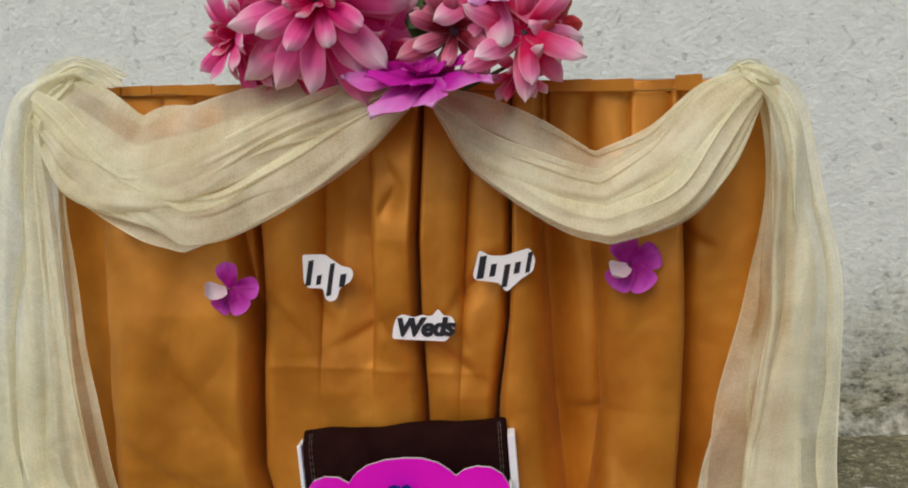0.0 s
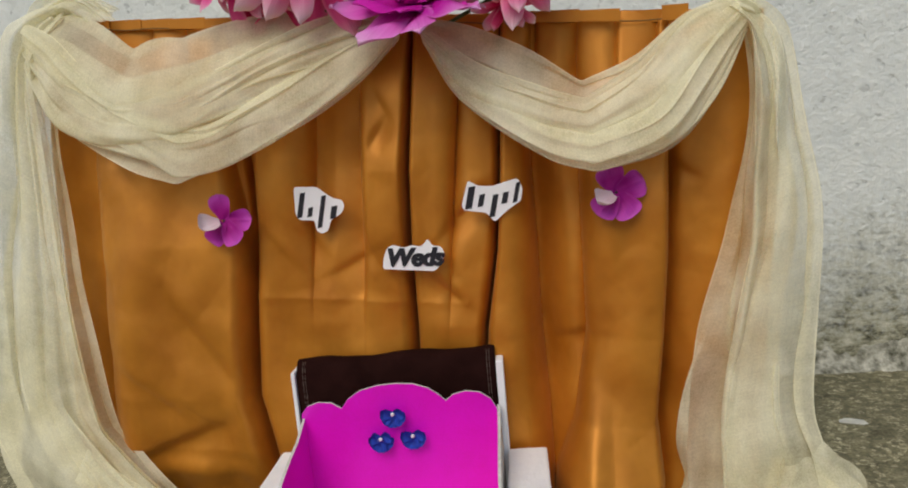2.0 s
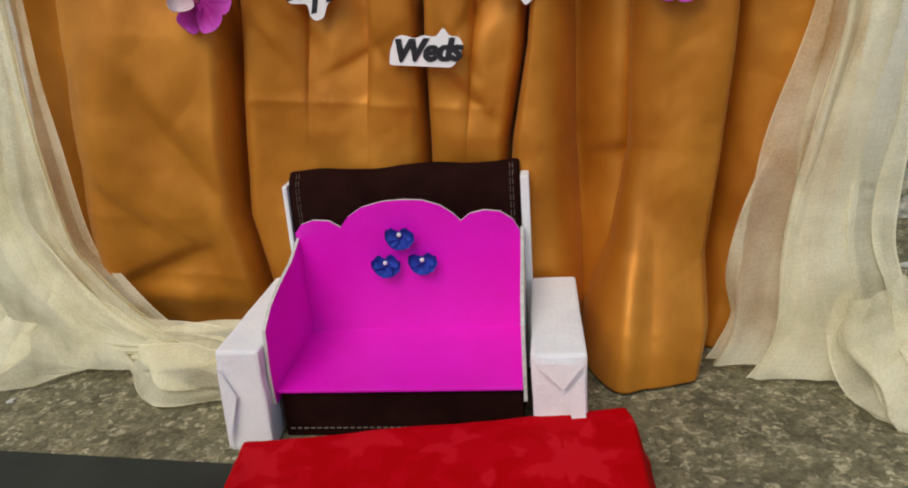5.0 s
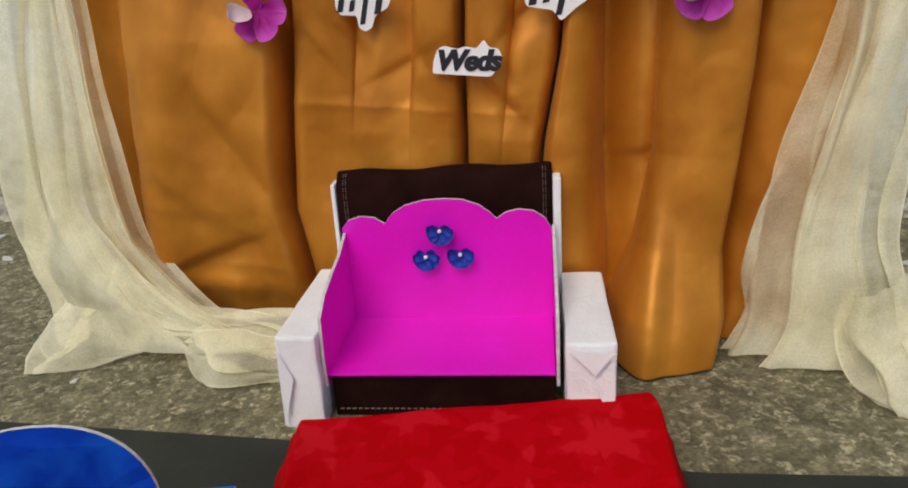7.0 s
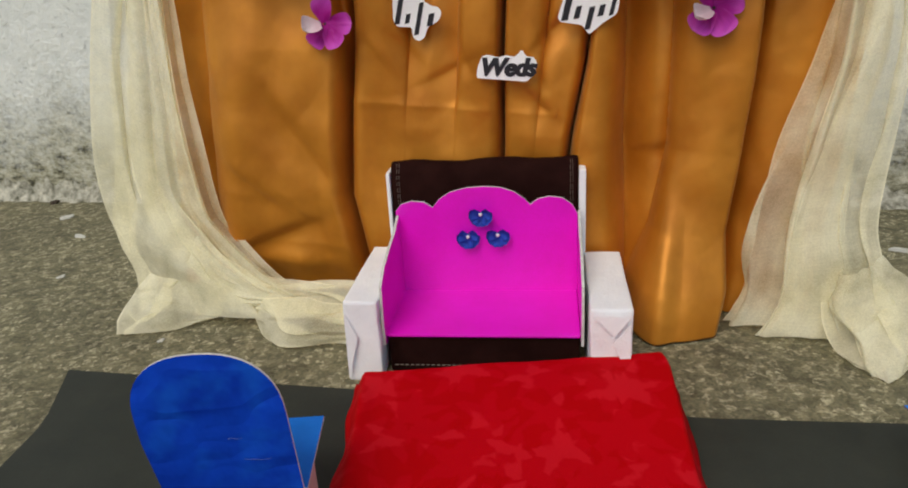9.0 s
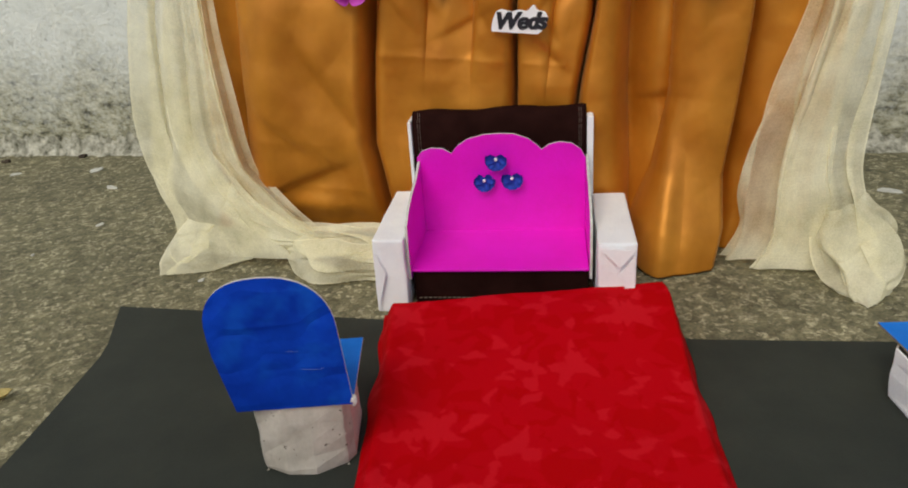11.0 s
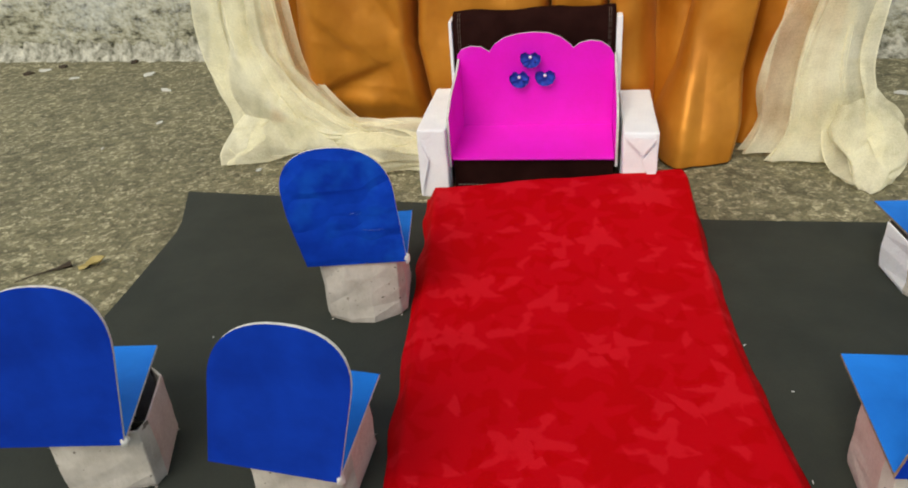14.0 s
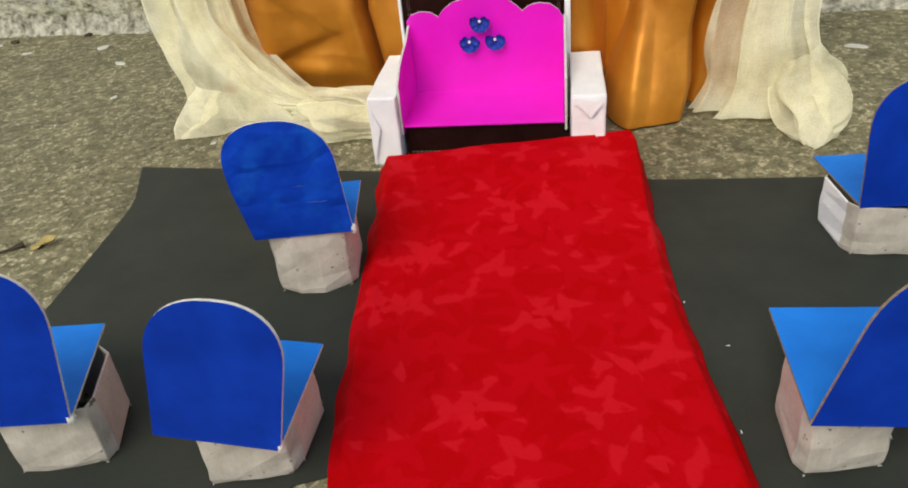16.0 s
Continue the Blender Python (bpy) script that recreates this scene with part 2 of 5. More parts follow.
def make_blue(name, dark, light, crumple=0.0):
    m, nt, b = nodes_of(name)
    vec = coords(nt)
    big, mid = noise_tex(nt, vec, 22, 4), noise_tex(nt, vec, 160, 5, 0.7)
    col = ramp(nt, big, [(0.3, dark), (0.7, light)])
    if crumple:
        rub = ramp(nt, noise_tex(nt, vec, 30, 3), [(0.5, (0, 0, 0)), (0.72, (0.55, 0.55, 0.55))])
        col = mixc(nt, rub, col, (0.004, 0.13, 0.62))
    worn = ramp(nt, mid, [(0.68, (0, 0, 0)), (0.8, (0.2, 0.2, 0.2))])
    nt.links.new(mixc(nt, worn, col, (0.06, 0.20, 0.62)), b.inputs["Base Color"])
    b.inputs["Roughness"].default_value = 0.5
    b.inputs["Specular IOR Level"].default_value = 0.06
    # creases: ridged, bent lines
    crease = calc(nt, "ABSOLUTE", calc(nt, "SUBTRACT", noise_tex(nt, coords(nt, "Object", (1, 1, 1.7)), 12, 2, 0.4), 0.5))
    crease = ramp(nt, crease, [(0.0, (0, 0, 0)), (0.07, (1, 1, 1))])
    h = calc(nt, "ADD", calc(nt, "MULTIPLY", big, 1.0 + crumple), calc(nt, "MULTIPLY", mid, 0.12))
    bump(nt, b, calc(nt, "ADD", h, calc(nt, "MULTIPLY", crease, 0.65 * crumple)), 0.45 + 0.15 * crumple, 0.0025)
    return m


def make_cardboard():
    """Bare grey board with pulp flecks and pale rubbed patches."""
    m, nt, b = nodes_of("grey_cardboard")
    vec = coords(nt)
    big, fibre = noise_tex(nt, vec, 45, 5), noise_tex(nt, coords(nt, "Object", (1, 1, 0.35)), 500, 3)
    col = ramp(nt, big, [(0.3, (0.38, 0.345, 0.30)), (0.7, (0.60, 0.555, 0.50))])
    col = mixc(nt, 0.14, col, ramp(nt, fibre, [(0.35, (0.6, 0.57, 0.52)), (0.65, (1, 1, 1))]), "MULTIPLY")
    fleck = ramp(nt, noise_tex(nt, vec, 210, 2, 0.4), [(0.26, (0.10, 0.07, 0.05)), (0.30, (1, 1, 1))])
    nt.links.new(mixc(nt, 0.8, col, fleck, "MULTIPLY"), b.inputs["Base Color"])
    b.inputs["Roughness"].default_value = 0.9
    bump(nt, b, calc(nt, "ADD", big, calc(nt, "MULTIPLY", fibre, 0.3)), 0.7, 0.002)
    return m


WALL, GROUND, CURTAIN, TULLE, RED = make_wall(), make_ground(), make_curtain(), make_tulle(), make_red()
TULLEDENSE = make_tulle("bunched_tulle", 0.58, 0.80, 0.0)
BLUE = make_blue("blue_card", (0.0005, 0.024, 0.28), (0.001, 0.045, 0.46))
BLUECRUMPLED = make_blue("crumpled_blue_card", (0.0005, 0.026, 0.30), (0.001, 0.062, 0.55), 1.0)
# seats: the backrests' blue card, with light from above put into the colour
LITBLUE = make_blue("lit_blue_card", (0.003, 0.15, 0.62), (0.006, 0.21, 0.78))
CARDBOARD = make_cardboard()
CARDPINK = plain("pinkish_cardboard", (0.50, 0.36, 0.32), (0.60, 0.47, 0.43), 50, 0.9, 0.0010, 500, 0.6)
SCUFF = plain("rubbed_blue", (0.06, 0.14, 0.45), (0.16, 0.24, 0.55), 200, 0.8, 0.0002)
EDGE = plain("cut_card_edge", (0.50, 0.50, 0.47), (0.72, 0.72, 0.70), 260, 0.9, 0.0008, 900)
OLDEDGE = plain("brown_card_edge", (0.16, 0.12, 0.08), (0.36, 0.29, 0.2), 260, 0.9, 0.0008, 900)
PAPER = plain("white_paper", (0.84, 0.85, 0.90), (0.92, 0.93, 0.95), 30, 0.7, 0.0015, 400, 0.4)
LABELPAPER = plain("label_paper", (0.90, 0.90, 0.93), (0.94, 0.94, 0.96), 60, 0.8, 0.0003)
INK = plain("black_ink", (0.006, 0.006, 0.012), (0.014, 0.014, 0.022), 90, 0.6, 0.0002)
PINK = plain("magenta_card", (0.78, 0.002, 0.56), (0.84, 0.006, 0.65), 25, 0.34, 0.0006, 700, 0.35, 0.8)
DARK = plain("dark_brown_cloth", (0.013, 0.0036, 0.0030), (0.024, 0.0078, 0.0064), 40, 0.9, 0.0008, 1200, 0.6, 0.05)
THREAD = plain("pale_thread", (0.16, 0.12, 0.10), (0.26, 0.21, 0.18), 200, 0.9, 0.0002)
BLACKMAT = plain("charcoal_paper", (0.020, 0.025, 0.021), (0.032, 0.037, 0.030), 18, 0.75, 0.0006, 800, 0.35, 0.3)
BOARD = plain("board_grey", (0.45, 0.44, 0.42), (0.6, 0.58, 0.55), 40, 0.9, 0.0006)
VELVET = plain("blue_velvet", (0.003, 0.014, 0.20), (0.008, 0.06, 0.50), 180, 0.8, 0.0006)
PEARL = plain("pearl_bead", (0.75, 0.72, 0.74), (0.85, 0.82, 0.84), 200, 0.15, 0.0)
LEAFGREEN = plain("leaf_green", (0.030, 0.075, 0.018), (0.07, 0.14, 0.035), 70, 0.55, 0.001)
DRYLEAF = plain("dry_leaf", (0.30, 0.23, 0.07), (0.48, 0.38, 0.15), 90, 0.8, 0.001)
TWIG = plain("twig_brown", (0.03, 0.02, 0.014), (0.07, 0.05, 0.03), 90, 0.9, 0.001)
CHIP = plain("paint_chip", (0.5, 0.5, 0.46), (0.66, 0.66, 0.6), 90, 0.9, 0.0008)
PETPINK = make_petal("pink_petal", (0.74, 0.006, 0.19), (0.89, 0.125, 0.39), (0.97, 0.74, 0.82))
PETROSE = make_petal("rose_petal", (0.58, 0.004, 0.09), (0.80, 0.06, 0.22), (0.94, 0.62, 0.70))
PETLILY = make_petal("lily_petal", (0.68, 0.004, 0.09), (0.89, 0.20, 0.43), (0.97, 0.78, 0.84))
PETMAUVE = make_petal("mauve_petal", (0.20, 0.008, 0.02), (0.72, 0.16, 0.28), (0.92, 0.58, 0.66))
PETPURPLE = make_petal("lilac_petal", (0.62, 0.02, 0.44), (0.80, 0.20, 0.65), (0.87, 0.48, 0.79), 0.45)
PETMAGENTA = make_petal("deep_magenta_petal", (0.45, 0.004, 0.27), (0.66, 0.010, 0.42), (0.70, 0.03, 0.47), 0.45)
PETVINCA = make_petal("vinca_petal", (0.42, 0.008, 0.28), (0.60, 0.06, 0.52), (0.64, 0.12, 0.58), 0.5)
PETWHITE = make_petal("pale_petal", (0.72, 0.52, 0.60), (0.80, 0.68, 0.74), (0.82, 0.74, 0.78), 0.6)
PETCORAL = make_petal("coral_petal", (0.55, 0.02, 0.03), (0.66, 0.09, 0.08), (0.7, 0.2, 0.18), 0.5)
STAMEN = plain("dark_stamen", (0.04, 0.015, 0.03), (0.1, 0.03, 0.05), 300, 0.6, 0.0005)


# ---------------------------------------------------------------- building helpers
def link(name, me, material, parent=None, label="", smooth=True):
    for m in material if isinstance(material, (list, tuple)) else [material]:
        me.materials.append(m)
    if smooth:
        me.polygons.foreach_set("use_smooth", [True] * len(me.polygons))
    ob = new(name, me)
    if parent is not None:
        ob.parent = parent
    if label:
        ob["label"] = label
    return ob


def part(name, bm, material, parent=None, label="", smooth=False):
    me = bpy.data.meshes.new(name)
    bm.to_mesh(me)
    bm.free()
    return link(name, me, material, parent, label, smooth)


def thing(name, m, label, category, group=""):
    ob = new(name)
    ob.matrix_world = m
    return tagged(ob, label, category, group)


def grid_mesh(name, pts, uvs=None):
    """A mesh over a rows x columns x 3 array of places."""
    r, c = pts.shape[:2]
    k = np.arange(r * c).reshape(r, c)
    faces = np.stack([k[:-1, :-1], k[:-1, 1:], k[1:, 1:], k[1:, :-1]], -1).reshape(-1, 4)
    me = bpy.data.meshes.new(name)
    me.from_pydata(pts.reshape(-1, 3).tolist(), [], faces.tolist())
    layer = me.uv_layers.new(name="UVMap")
    a, b = np.meshgrid(np.linspace(0, 1, c), np.linspace(0, 1, r))
    uv = (np.stack([a, b], -1) if uvs is None else uvs).reshape(-1, 2)
    loops = np.zeros(len(me.loops), dtype=np.int32)
    me.loops.foreach_get("vertex_index", loops)
    layer.data.foreach_set("uv", uv[loops].ravel())
    me.update()
    return me


def box_bm(lo, hi, bevel=0.0, segments=2):
    bm = bmesh.new()
    bmesh.ops.create_cube(bm, size=1)
    for v in bm.verts:
        v.co = Vector([(lo[k] + hi[k]) / 2 + v.co[k] * (hi[k] - lo[k]) for k in range(3)])
    if bevel:
        bmesh.ops.bevel(bm, geom=bm.edges[:], offset=bevel, segments=segments, affect="EDGES", profile=0.6)
    return bm


def sheet_bm(outline, thick, edge=1, face=0, back=0):
    """A flat sheet cut to an outline in x, z; it is thick along y, towards -y."""
    bm = bmesh.new()
    front = [bm.verts.new((x, -thick, z)) for x, z in outline]
    rear = [bm.verts.new((x, 0, z)) for x, z in outline]
    f = bm.faces.new(front)
    f.material_index = face
    g = bm.faces.new(rear[::-1])
    g.material_index = back
    for i in range(len(outline)):
        j = (i + 1) % len(outline)
        h = bm.faces.new((front[j], front[i], rear[i], rear[j]))
        h.material_index = edge
    bmesh.ops.recalc_face_normals(bm, faces=bm.faces)
    return bm


def curve_through(points, n):
    """n places evenly spread along a smooth line through the given ones."""
    p = np.array(points, dtype=float)
    q = np.vstack([2 * p[0] - p[1], p, 2 * p[-1] - p[-2]])
    out = []
    for i in range(1, len(q) - 2):
        t = np.linspace(0, 1, 24, endpoint=False)[:, None]
        a, b, c, d = q[i - 1], q[i], q[i + 1], q[i + 2]
        out.append(0.5 * (2 * b + (c - a) * t + (2 * a - 5 * b + 4 * c - d) * t**2 + (3 * b - a - 3 * c + d) * t**3))
    out = np.vstack(out + [p[-1:]])
    d = np.r_[0, np.cumsum(np.linalg.norm(np.diff(out, axis=0), axis=1))]
    s = np.linspace(0, d[-1], n)
    return np.stack([np.interp(s, d, out[:, k]) for k in range(p.shape[1])], 1)


def tube_bm(points, radius, sides=6, bm=None):
    bm = bm or bmesh.new()
    rings = []
    for i, p in enumerate(points):
        p = Vector(p)
        d = (Vector(points[min(i + 1, len(points) - 1)]) - Vector(points[max(i - 1, 0)])).normalized()
        q = d.to_track_quat("Z", "Y")
        r = radius[i] if isinstance(radius, (list, tuple)) else radius
        rings.append([bm.verts.new(p + q @ Vector((r * math.cos(a), r * math.sin(a), 0))) for a in np.linspace(0, 2 * math.pi, sides, endpoint=False)])
    for a, b in zip(rings, rings[1:]):
        for i in range(sides):
            bm.faces.new((a[i], a[(i + 1) % sides], b[(i + 1) % sides], b[i]))
    bm.faces.new(rings[0][::-1])
    bm.faces.new(rings[-1])
    return bm


# The backdrop stands a little askew: its own right and up axes, in the plane y = BACK.
BACK, SKEW = 0.672, radians(4.96)


def hung(u, v, w=0.0):
    """The place u to the right, v up and w towards the viewer of the backdrop."""
    a, c, s = v - 0.2, math.cos(SKEW), math.sin(SKEW)
    return Vector((u * c + a * s, BACK - w, 0.2 - u * s + a * c))


FRAME = Matrix.Translation((0, BACK, 0.2)) @ Matrix.Rotation(SKEW, 4, "Y") @ Matrix.Translation((0, 0, -0.2))  # x = u, z = v, y = -w

# ---------------------------------------------------------------- ground and wall
xs = np.concatenate([np.linspace(-40, -1.6, 8), np.linspace(-1.5, 1.5, 90), np.linspace(1.6, 40, 8)])
ys = np.concatenate([np.linspace(-40, -0.6, 8), np.linspace(-0.5, 1.1, 60), np.linspace(1.2, 40, 8)])
gx, gy = np.meshgrid(xs, ys)
ground = link("ground", grid_mesh("ground", np.stack([gx, gy, 0 * gx], -1)), GROUND)
tagged(ground, "rough weathered grey-brown concrete ground with pale aggregate", "ground", kind="structure")
wall = part("wall_north", box_bm((-8, 0.985, -0.02), (8, 1.2, 3.2)), WALL)
tagged(wall, "white stucco wall with grimy lower edge", "wall", kind="structure")
# the wall's foot: a ragged fillet of render and dirt
fx = np.linspace(-1.8, 1.6, 900)
prof = np.array([(0.0, 0.035), (-0.004, 0.018), (-0.010, 0.008), (-0.020, 0.002), (-0.03, -0.002)])
pts = np.array([[(x, 0.984 + dy * (0.7 + 0.35 * noise.noise((x * 9, i, 0)) + 0.5 * noise.noise((x * 60, i, 3))), max(-0.002, dz * (0.8 + 0.4 * noise.noise((x * 13, i + 7, 0)) + 0.5 * noise.noise((x * 70, i, 5))))) for x in fx] for i, (dy, dz) in enumerate(prof)])
foot = link("wall_footing", grid_mesh("wall_footing", pts), plain("old_render", (0.08, 0.08, 0.05), (0.66, 0.64, 0.54), 75, 0.95, 0.003, 200, 0.8))
tagged(foot, "crumbling stained render along the wall's foot", "trim", kind="structure")

# ---------------------------------------------------------------- backdrop board and curtain
LEVELS = [0.425, 0.36, 0.30, 0.235, 0.17, 0.10, 0.05, -0.01]
# A pleat: left and right edge and crown at each level, then the share of its width over which it rises and falls.
PLEATS = [
    ([-0.316, -0.314, -0.312, -0.309, -0.308, -0.309, -0.312, -0.315], [-0.200, -0.194, -0.187, -0.1735, -0.1745, -0.1735, -0.162, -0.150], [0.003, 0.014, 0.034, 0.042, 0.046, 0.047, 0.036, 0.006], 0.32, 0.08),
    ([-0.174, -0.170, -0.166, -0.1655, -0.168, -0.168, -0.156, -0.142], [-0.112, -0.113, -0.115, -0.116, -0.116, -0.116, -0.110, -0.105], [0.004, 0.016, 0.022, 0.012, 0.002, 0.0, 0.0, 0.0], 0.16, 0.45),
    ([-0.112, -0.113, -0.115, -0.116, -0.116, -0.116, -0.110, -0.105], [-0.074, -0.0735, -0.0725, -0.071, -0.070, -0.070, -0.070, -0.070], [0.002, 0.002, 0.003, 0.002, 0.001, 0.0, 0.0, 0.0], 0.5, 0.6),
    ([-0.074, -0.0735, -0.0725, -0.071, -0.070, -0.070, -0.070, -0.070], [-0.032, -0.0325, -0.0345, -0.0330, -0.0290, -0.0265, -0.026, -0.025], [0.004, 0.020, 0.027, 0.015, 0.002, 0.0, 0.0, 0.0], 0.24, 0.12),
    ([-0.029, -0.030, -0.0315, -0.0305, -0.0265, -0.0235, -0.022, -0.021], [0.006, 0.008, 0.006, 0.004, 0.003, 0.003, 0.003, 0.003], [0.004, 0.018, 0.022, 0.012, 0.002, 0.0, 0.0, 0.0], 0.14, 0.45),
    ([0.006, 0.008, 0.006, 0.004, 0.003, 0.003, 0.003, 0.003], [0.0405, 0.0405, 0.0410, 0.0395, 0.0325, 0.030, 0.030, 0.030], [0.003, 0.008, 0.010, 0.005, 0.001, 0.0, 0.0, 0.0], 0.4, 0.18),
    ([0.0425, 0.0425, 0.0435, 0.0420, 0.0350, 0.034, 0.034, 0.034], [0.066, 0.064, 0.068, 0.074, 0.079, 0.088, 0.093, 0.096], [0.004, 0.018, 0.026, 0.028, 0.030, 0.032, 0.032, 0.026], 0.18, 0.35),
    ([0.068, 0.068, 0.072, 0.077, 0.082, 0.090, 0.093, 0.094], [0.104, 0.106, 0.112, 0.122, 0.130, 0.140, 0.142, 0.142], [0.003, 0.004, 0.005, 0.006, 0.007, 0.010, 0.012, 0.012], 0.8, 0.5),
    ([0.102, 0.104, 0.107, 0.112, 0.117, 0.110, 0.096, 0.092], [0.172, 0.1745, 0.1765, 0.1795, 0.1795, 0.1770, 0.184, 0.178], [0.004, 0.016, 0.032, 0.037, 0.037, 0.040, 0.048, 0.050], 0.38, 0.10),
    ([0.176, 0.178, 0.180, 0.182, 0.182, 0.180, 0.186, 0.182], [0.262, 0.262, 0.262, 0.262, 0.262, 0.262, 0.262, 0.262], [0.003, 0.008, 0.010, 0.010, 0.008, 0.006, 0.004, 0.004], 0.3, 0.5),
]
# lower down the narrow pleats open into two broad ones
PLEATS.append((PLEATS[1][0], PLEATS[3][1], [0.0, 0.0, 0.0, 0.009, 0.018, 0.022, 0.020, 0.016], 0.10, 0.08))
PLEATS.append((PLEATS[4][0], PLEATS[5][1], [0.0, 0.0, 0.0, 0.010, 0.019, 0.018, 0.014, 0.012], 0.14, 0.14))
# Clefts: the pleat to their left, depth at each level, half width.
CLEFTS = [
    (0, [0.0, 0.012, 0.020, 0.020, 0.018, 0.016, 0.016, 0.014], 0.0024),
    (3, [0.002, 0.018, 0.024, 0.026, 0.024, 0.020, 0.016, 0.012], 0.0019),
    (5, [0.002, 0.014, 0.020, 0.022, 0.020, 0.014, 0.010, 0.008], 0.0019),
    (6, [0.0, 0.010, 0.016, 0.018, 0.016, 0.012, 0.010, 0.008], 0.0150),
    (8, [0.0, 0.005, 0.006, 0.006, 0.006, 0.006, 0.006, 0.006], 0.0050),
]


def at_level(values, v):
    return np.interp(v, LEVELS[::-1], values[::-1])


def smooth01(x):
    x = np.clip(x, 0, 1)
    return x * x * (3 - 2 * x)


dent_rng = random.Random(11)
DENTS = [(dent_rng.uniform(-0.31, 0.20), dent_rng.uniform(0.03, 0.37), radians(dent_rng.choice((-60, -50, -35, 30, 45, 65)) + dent_rng.uniform(-10, 10)), dent_rng.uniform(0.016, 0.036), dent_rng.uniform(0.006, 0.012), dent_rng.uniform(0.0006, 0.0022)) for _ in range(18)]
DENTS += [(-0.055, 0.33, radians(60), 0.016, 0.008, 0.004), (-0.055, 0.355, radians(-60), 0.016, 0.008, 0.0035), (0.015, 0.265, radians(50), 0.026, 0.010, 0.007), (0.000, 0.200, radians(-40), 0.022, 0.010, 0.005), (0.105, 0.16, radians(20), 0.020, 0.010, 0.0035), (-0.255, 0.10, radians(-40), 0.035, 0.014, 0.006), (-0.235, 0.055, radians(25), 0.045, 0.014, 0.009), (-0.22, 0.16, radians(-55), 0.040, 0.016, 0.006)]


def bow(c, share):
    """A rounded shoulder: from 0 at c = 0 to 1 at c = share."""
    return smooth01(c / share) if share > 0.45 else np.sqrt(np.clip(1 - (1 - np.clip(c / share, 0, 1)) ** 2, 0, 1))


def curtain_w(u, v):
    """How far the curtain stands out at u, v (arrays or numbers)."""
    free = smooth01((0.42 - v) / 0.10)
    w = 0.006 + 0 * u
    for k, (left, right, crown, rise, fall) in enumerate(PLEATS):
        lo_, hi_ = at_level(left, v), at_level(right, v)
        c = (u - lo_) / (hi_ - lo_)
        w = w + at_level(crown, v) * bow(c, rise) * bow(1 - c, fall) * (1 - (0.30 if k == 0 else 0.0) * smooth01((c - 0.35) / 0.65))
    # deep clefts where one pleat closes on the next
    for k, deep, wide in CLEFTS:
        mid_ = (at_level(PLEATS[k][1], v) + at_level(PLEATS[k + 1][0], v)) / 2
        w = w - at_level(deep, v) * np.exp(-(((u - mid_) / wide) ** 2))
    flare = smooth01((0.14 - v) / 0.15)
    w = w + 0.026 * flare * np.exp(-(((u - 0.132) / 0.046) ** 2)) + 0.006 * flare
    # gathers under the heading
    for gu in (-0.292, -0.255, -0.225, 0.070, 0.103, 0.133, 0.164):
        w = w - 0.0045 * smooth01((v - 0.355) / 0.03) * np.exp(-np.abs(u - gu) / np.where(u < gu, 0.006, 0.0012))
    w = w + free * 0.0014 * np.sin(u * 118 + 2.2 * np.sin(v * 9 + 1) + 0.7)
    for du, dv, turn, long, wide, deep in DENTS:
        x, y = u - du, v - dv
        p, q = (x * math.cos(turn) + y * math.sin(turn)) / long, (y * math.cos(turn) - x * math.sin(turn)) / wide
        w = w - free * deep * np.exp(-p * p - np.where(q > 0, 3.0, 0.5) * q * q)
    # the hem buckles where it meets the ground
    w = w + 0.004 * np.exp(-(((v - 0.030) / 0.011) ** 2)) * np.exp(-(((u + 0.225) / 0.045) ** 2))
    return np.maximum(w, -0.023)


cols, rows_n = 860, 240
us = np.linspace(-0.358, 0.262, cols)
pts = np.zeros((rows_n, cols, 3))
for i, f in enumerate(np.linspace(0, 1, rows_n)):
    # the right edge is drawn in under the knot
    draw = 0.70 + 0.30 * smooth01((f - 0.10) / 0.20)
    for_u = np.where(us > 0.2, 0.2 + (us - 0.2) * draw, us)
    foot_v = 0.2 + (-0.2 + for_u * math.sin(SKEW)) / math.cos(SKEW)  # where z = 0
    foot_v = foot_v + np.where(for_u < -0.1, 0.012, 0.002)
    v = 0.425 + (foot_v - 0.425) * f
    w = curtain_w(for_u, v)
    wr = np.array([noise.noise((a * 20, b * 8, 3.1)) * 0.0052 + noise.noise((a * 36 + b * 20, b * 26 - a * 14, 7.7)) * 0.0010 + abs(noise.noise((a * 15 - b * 10, b * 13 + a * 9, 2.2))) * 0.0018 + noise.noise((a * 80 - b * 30, b * 70, 4.2)) * 0.0003 for a, b in zip(for_u, v)])
    w = w + wr * smooth01((0.42 - v) / 0.08)
    # creases of a folded cloth: one across, one down
    w = w + 0.0010 * np.exp(-np.abs(v - 0.190) / 0.004) * (for_u > -0.17) * (for_u < 0.02)
    pts[i, :, 0], pts[i, :, 1], pts[i, :, 2] = for_u, -w, v
curtain = thing("curtain", FRAME, "pleated ochre satin curtain hanging from a small backdrop board", "curtain")
me = grid_mesh("pleated_cloth", pts)
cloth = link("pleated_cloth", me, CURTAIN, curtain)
sol = cloth.modifiers.new("thick", "SOLIDIFY")
sol.thickness, sol.offset = 0.0007, -1
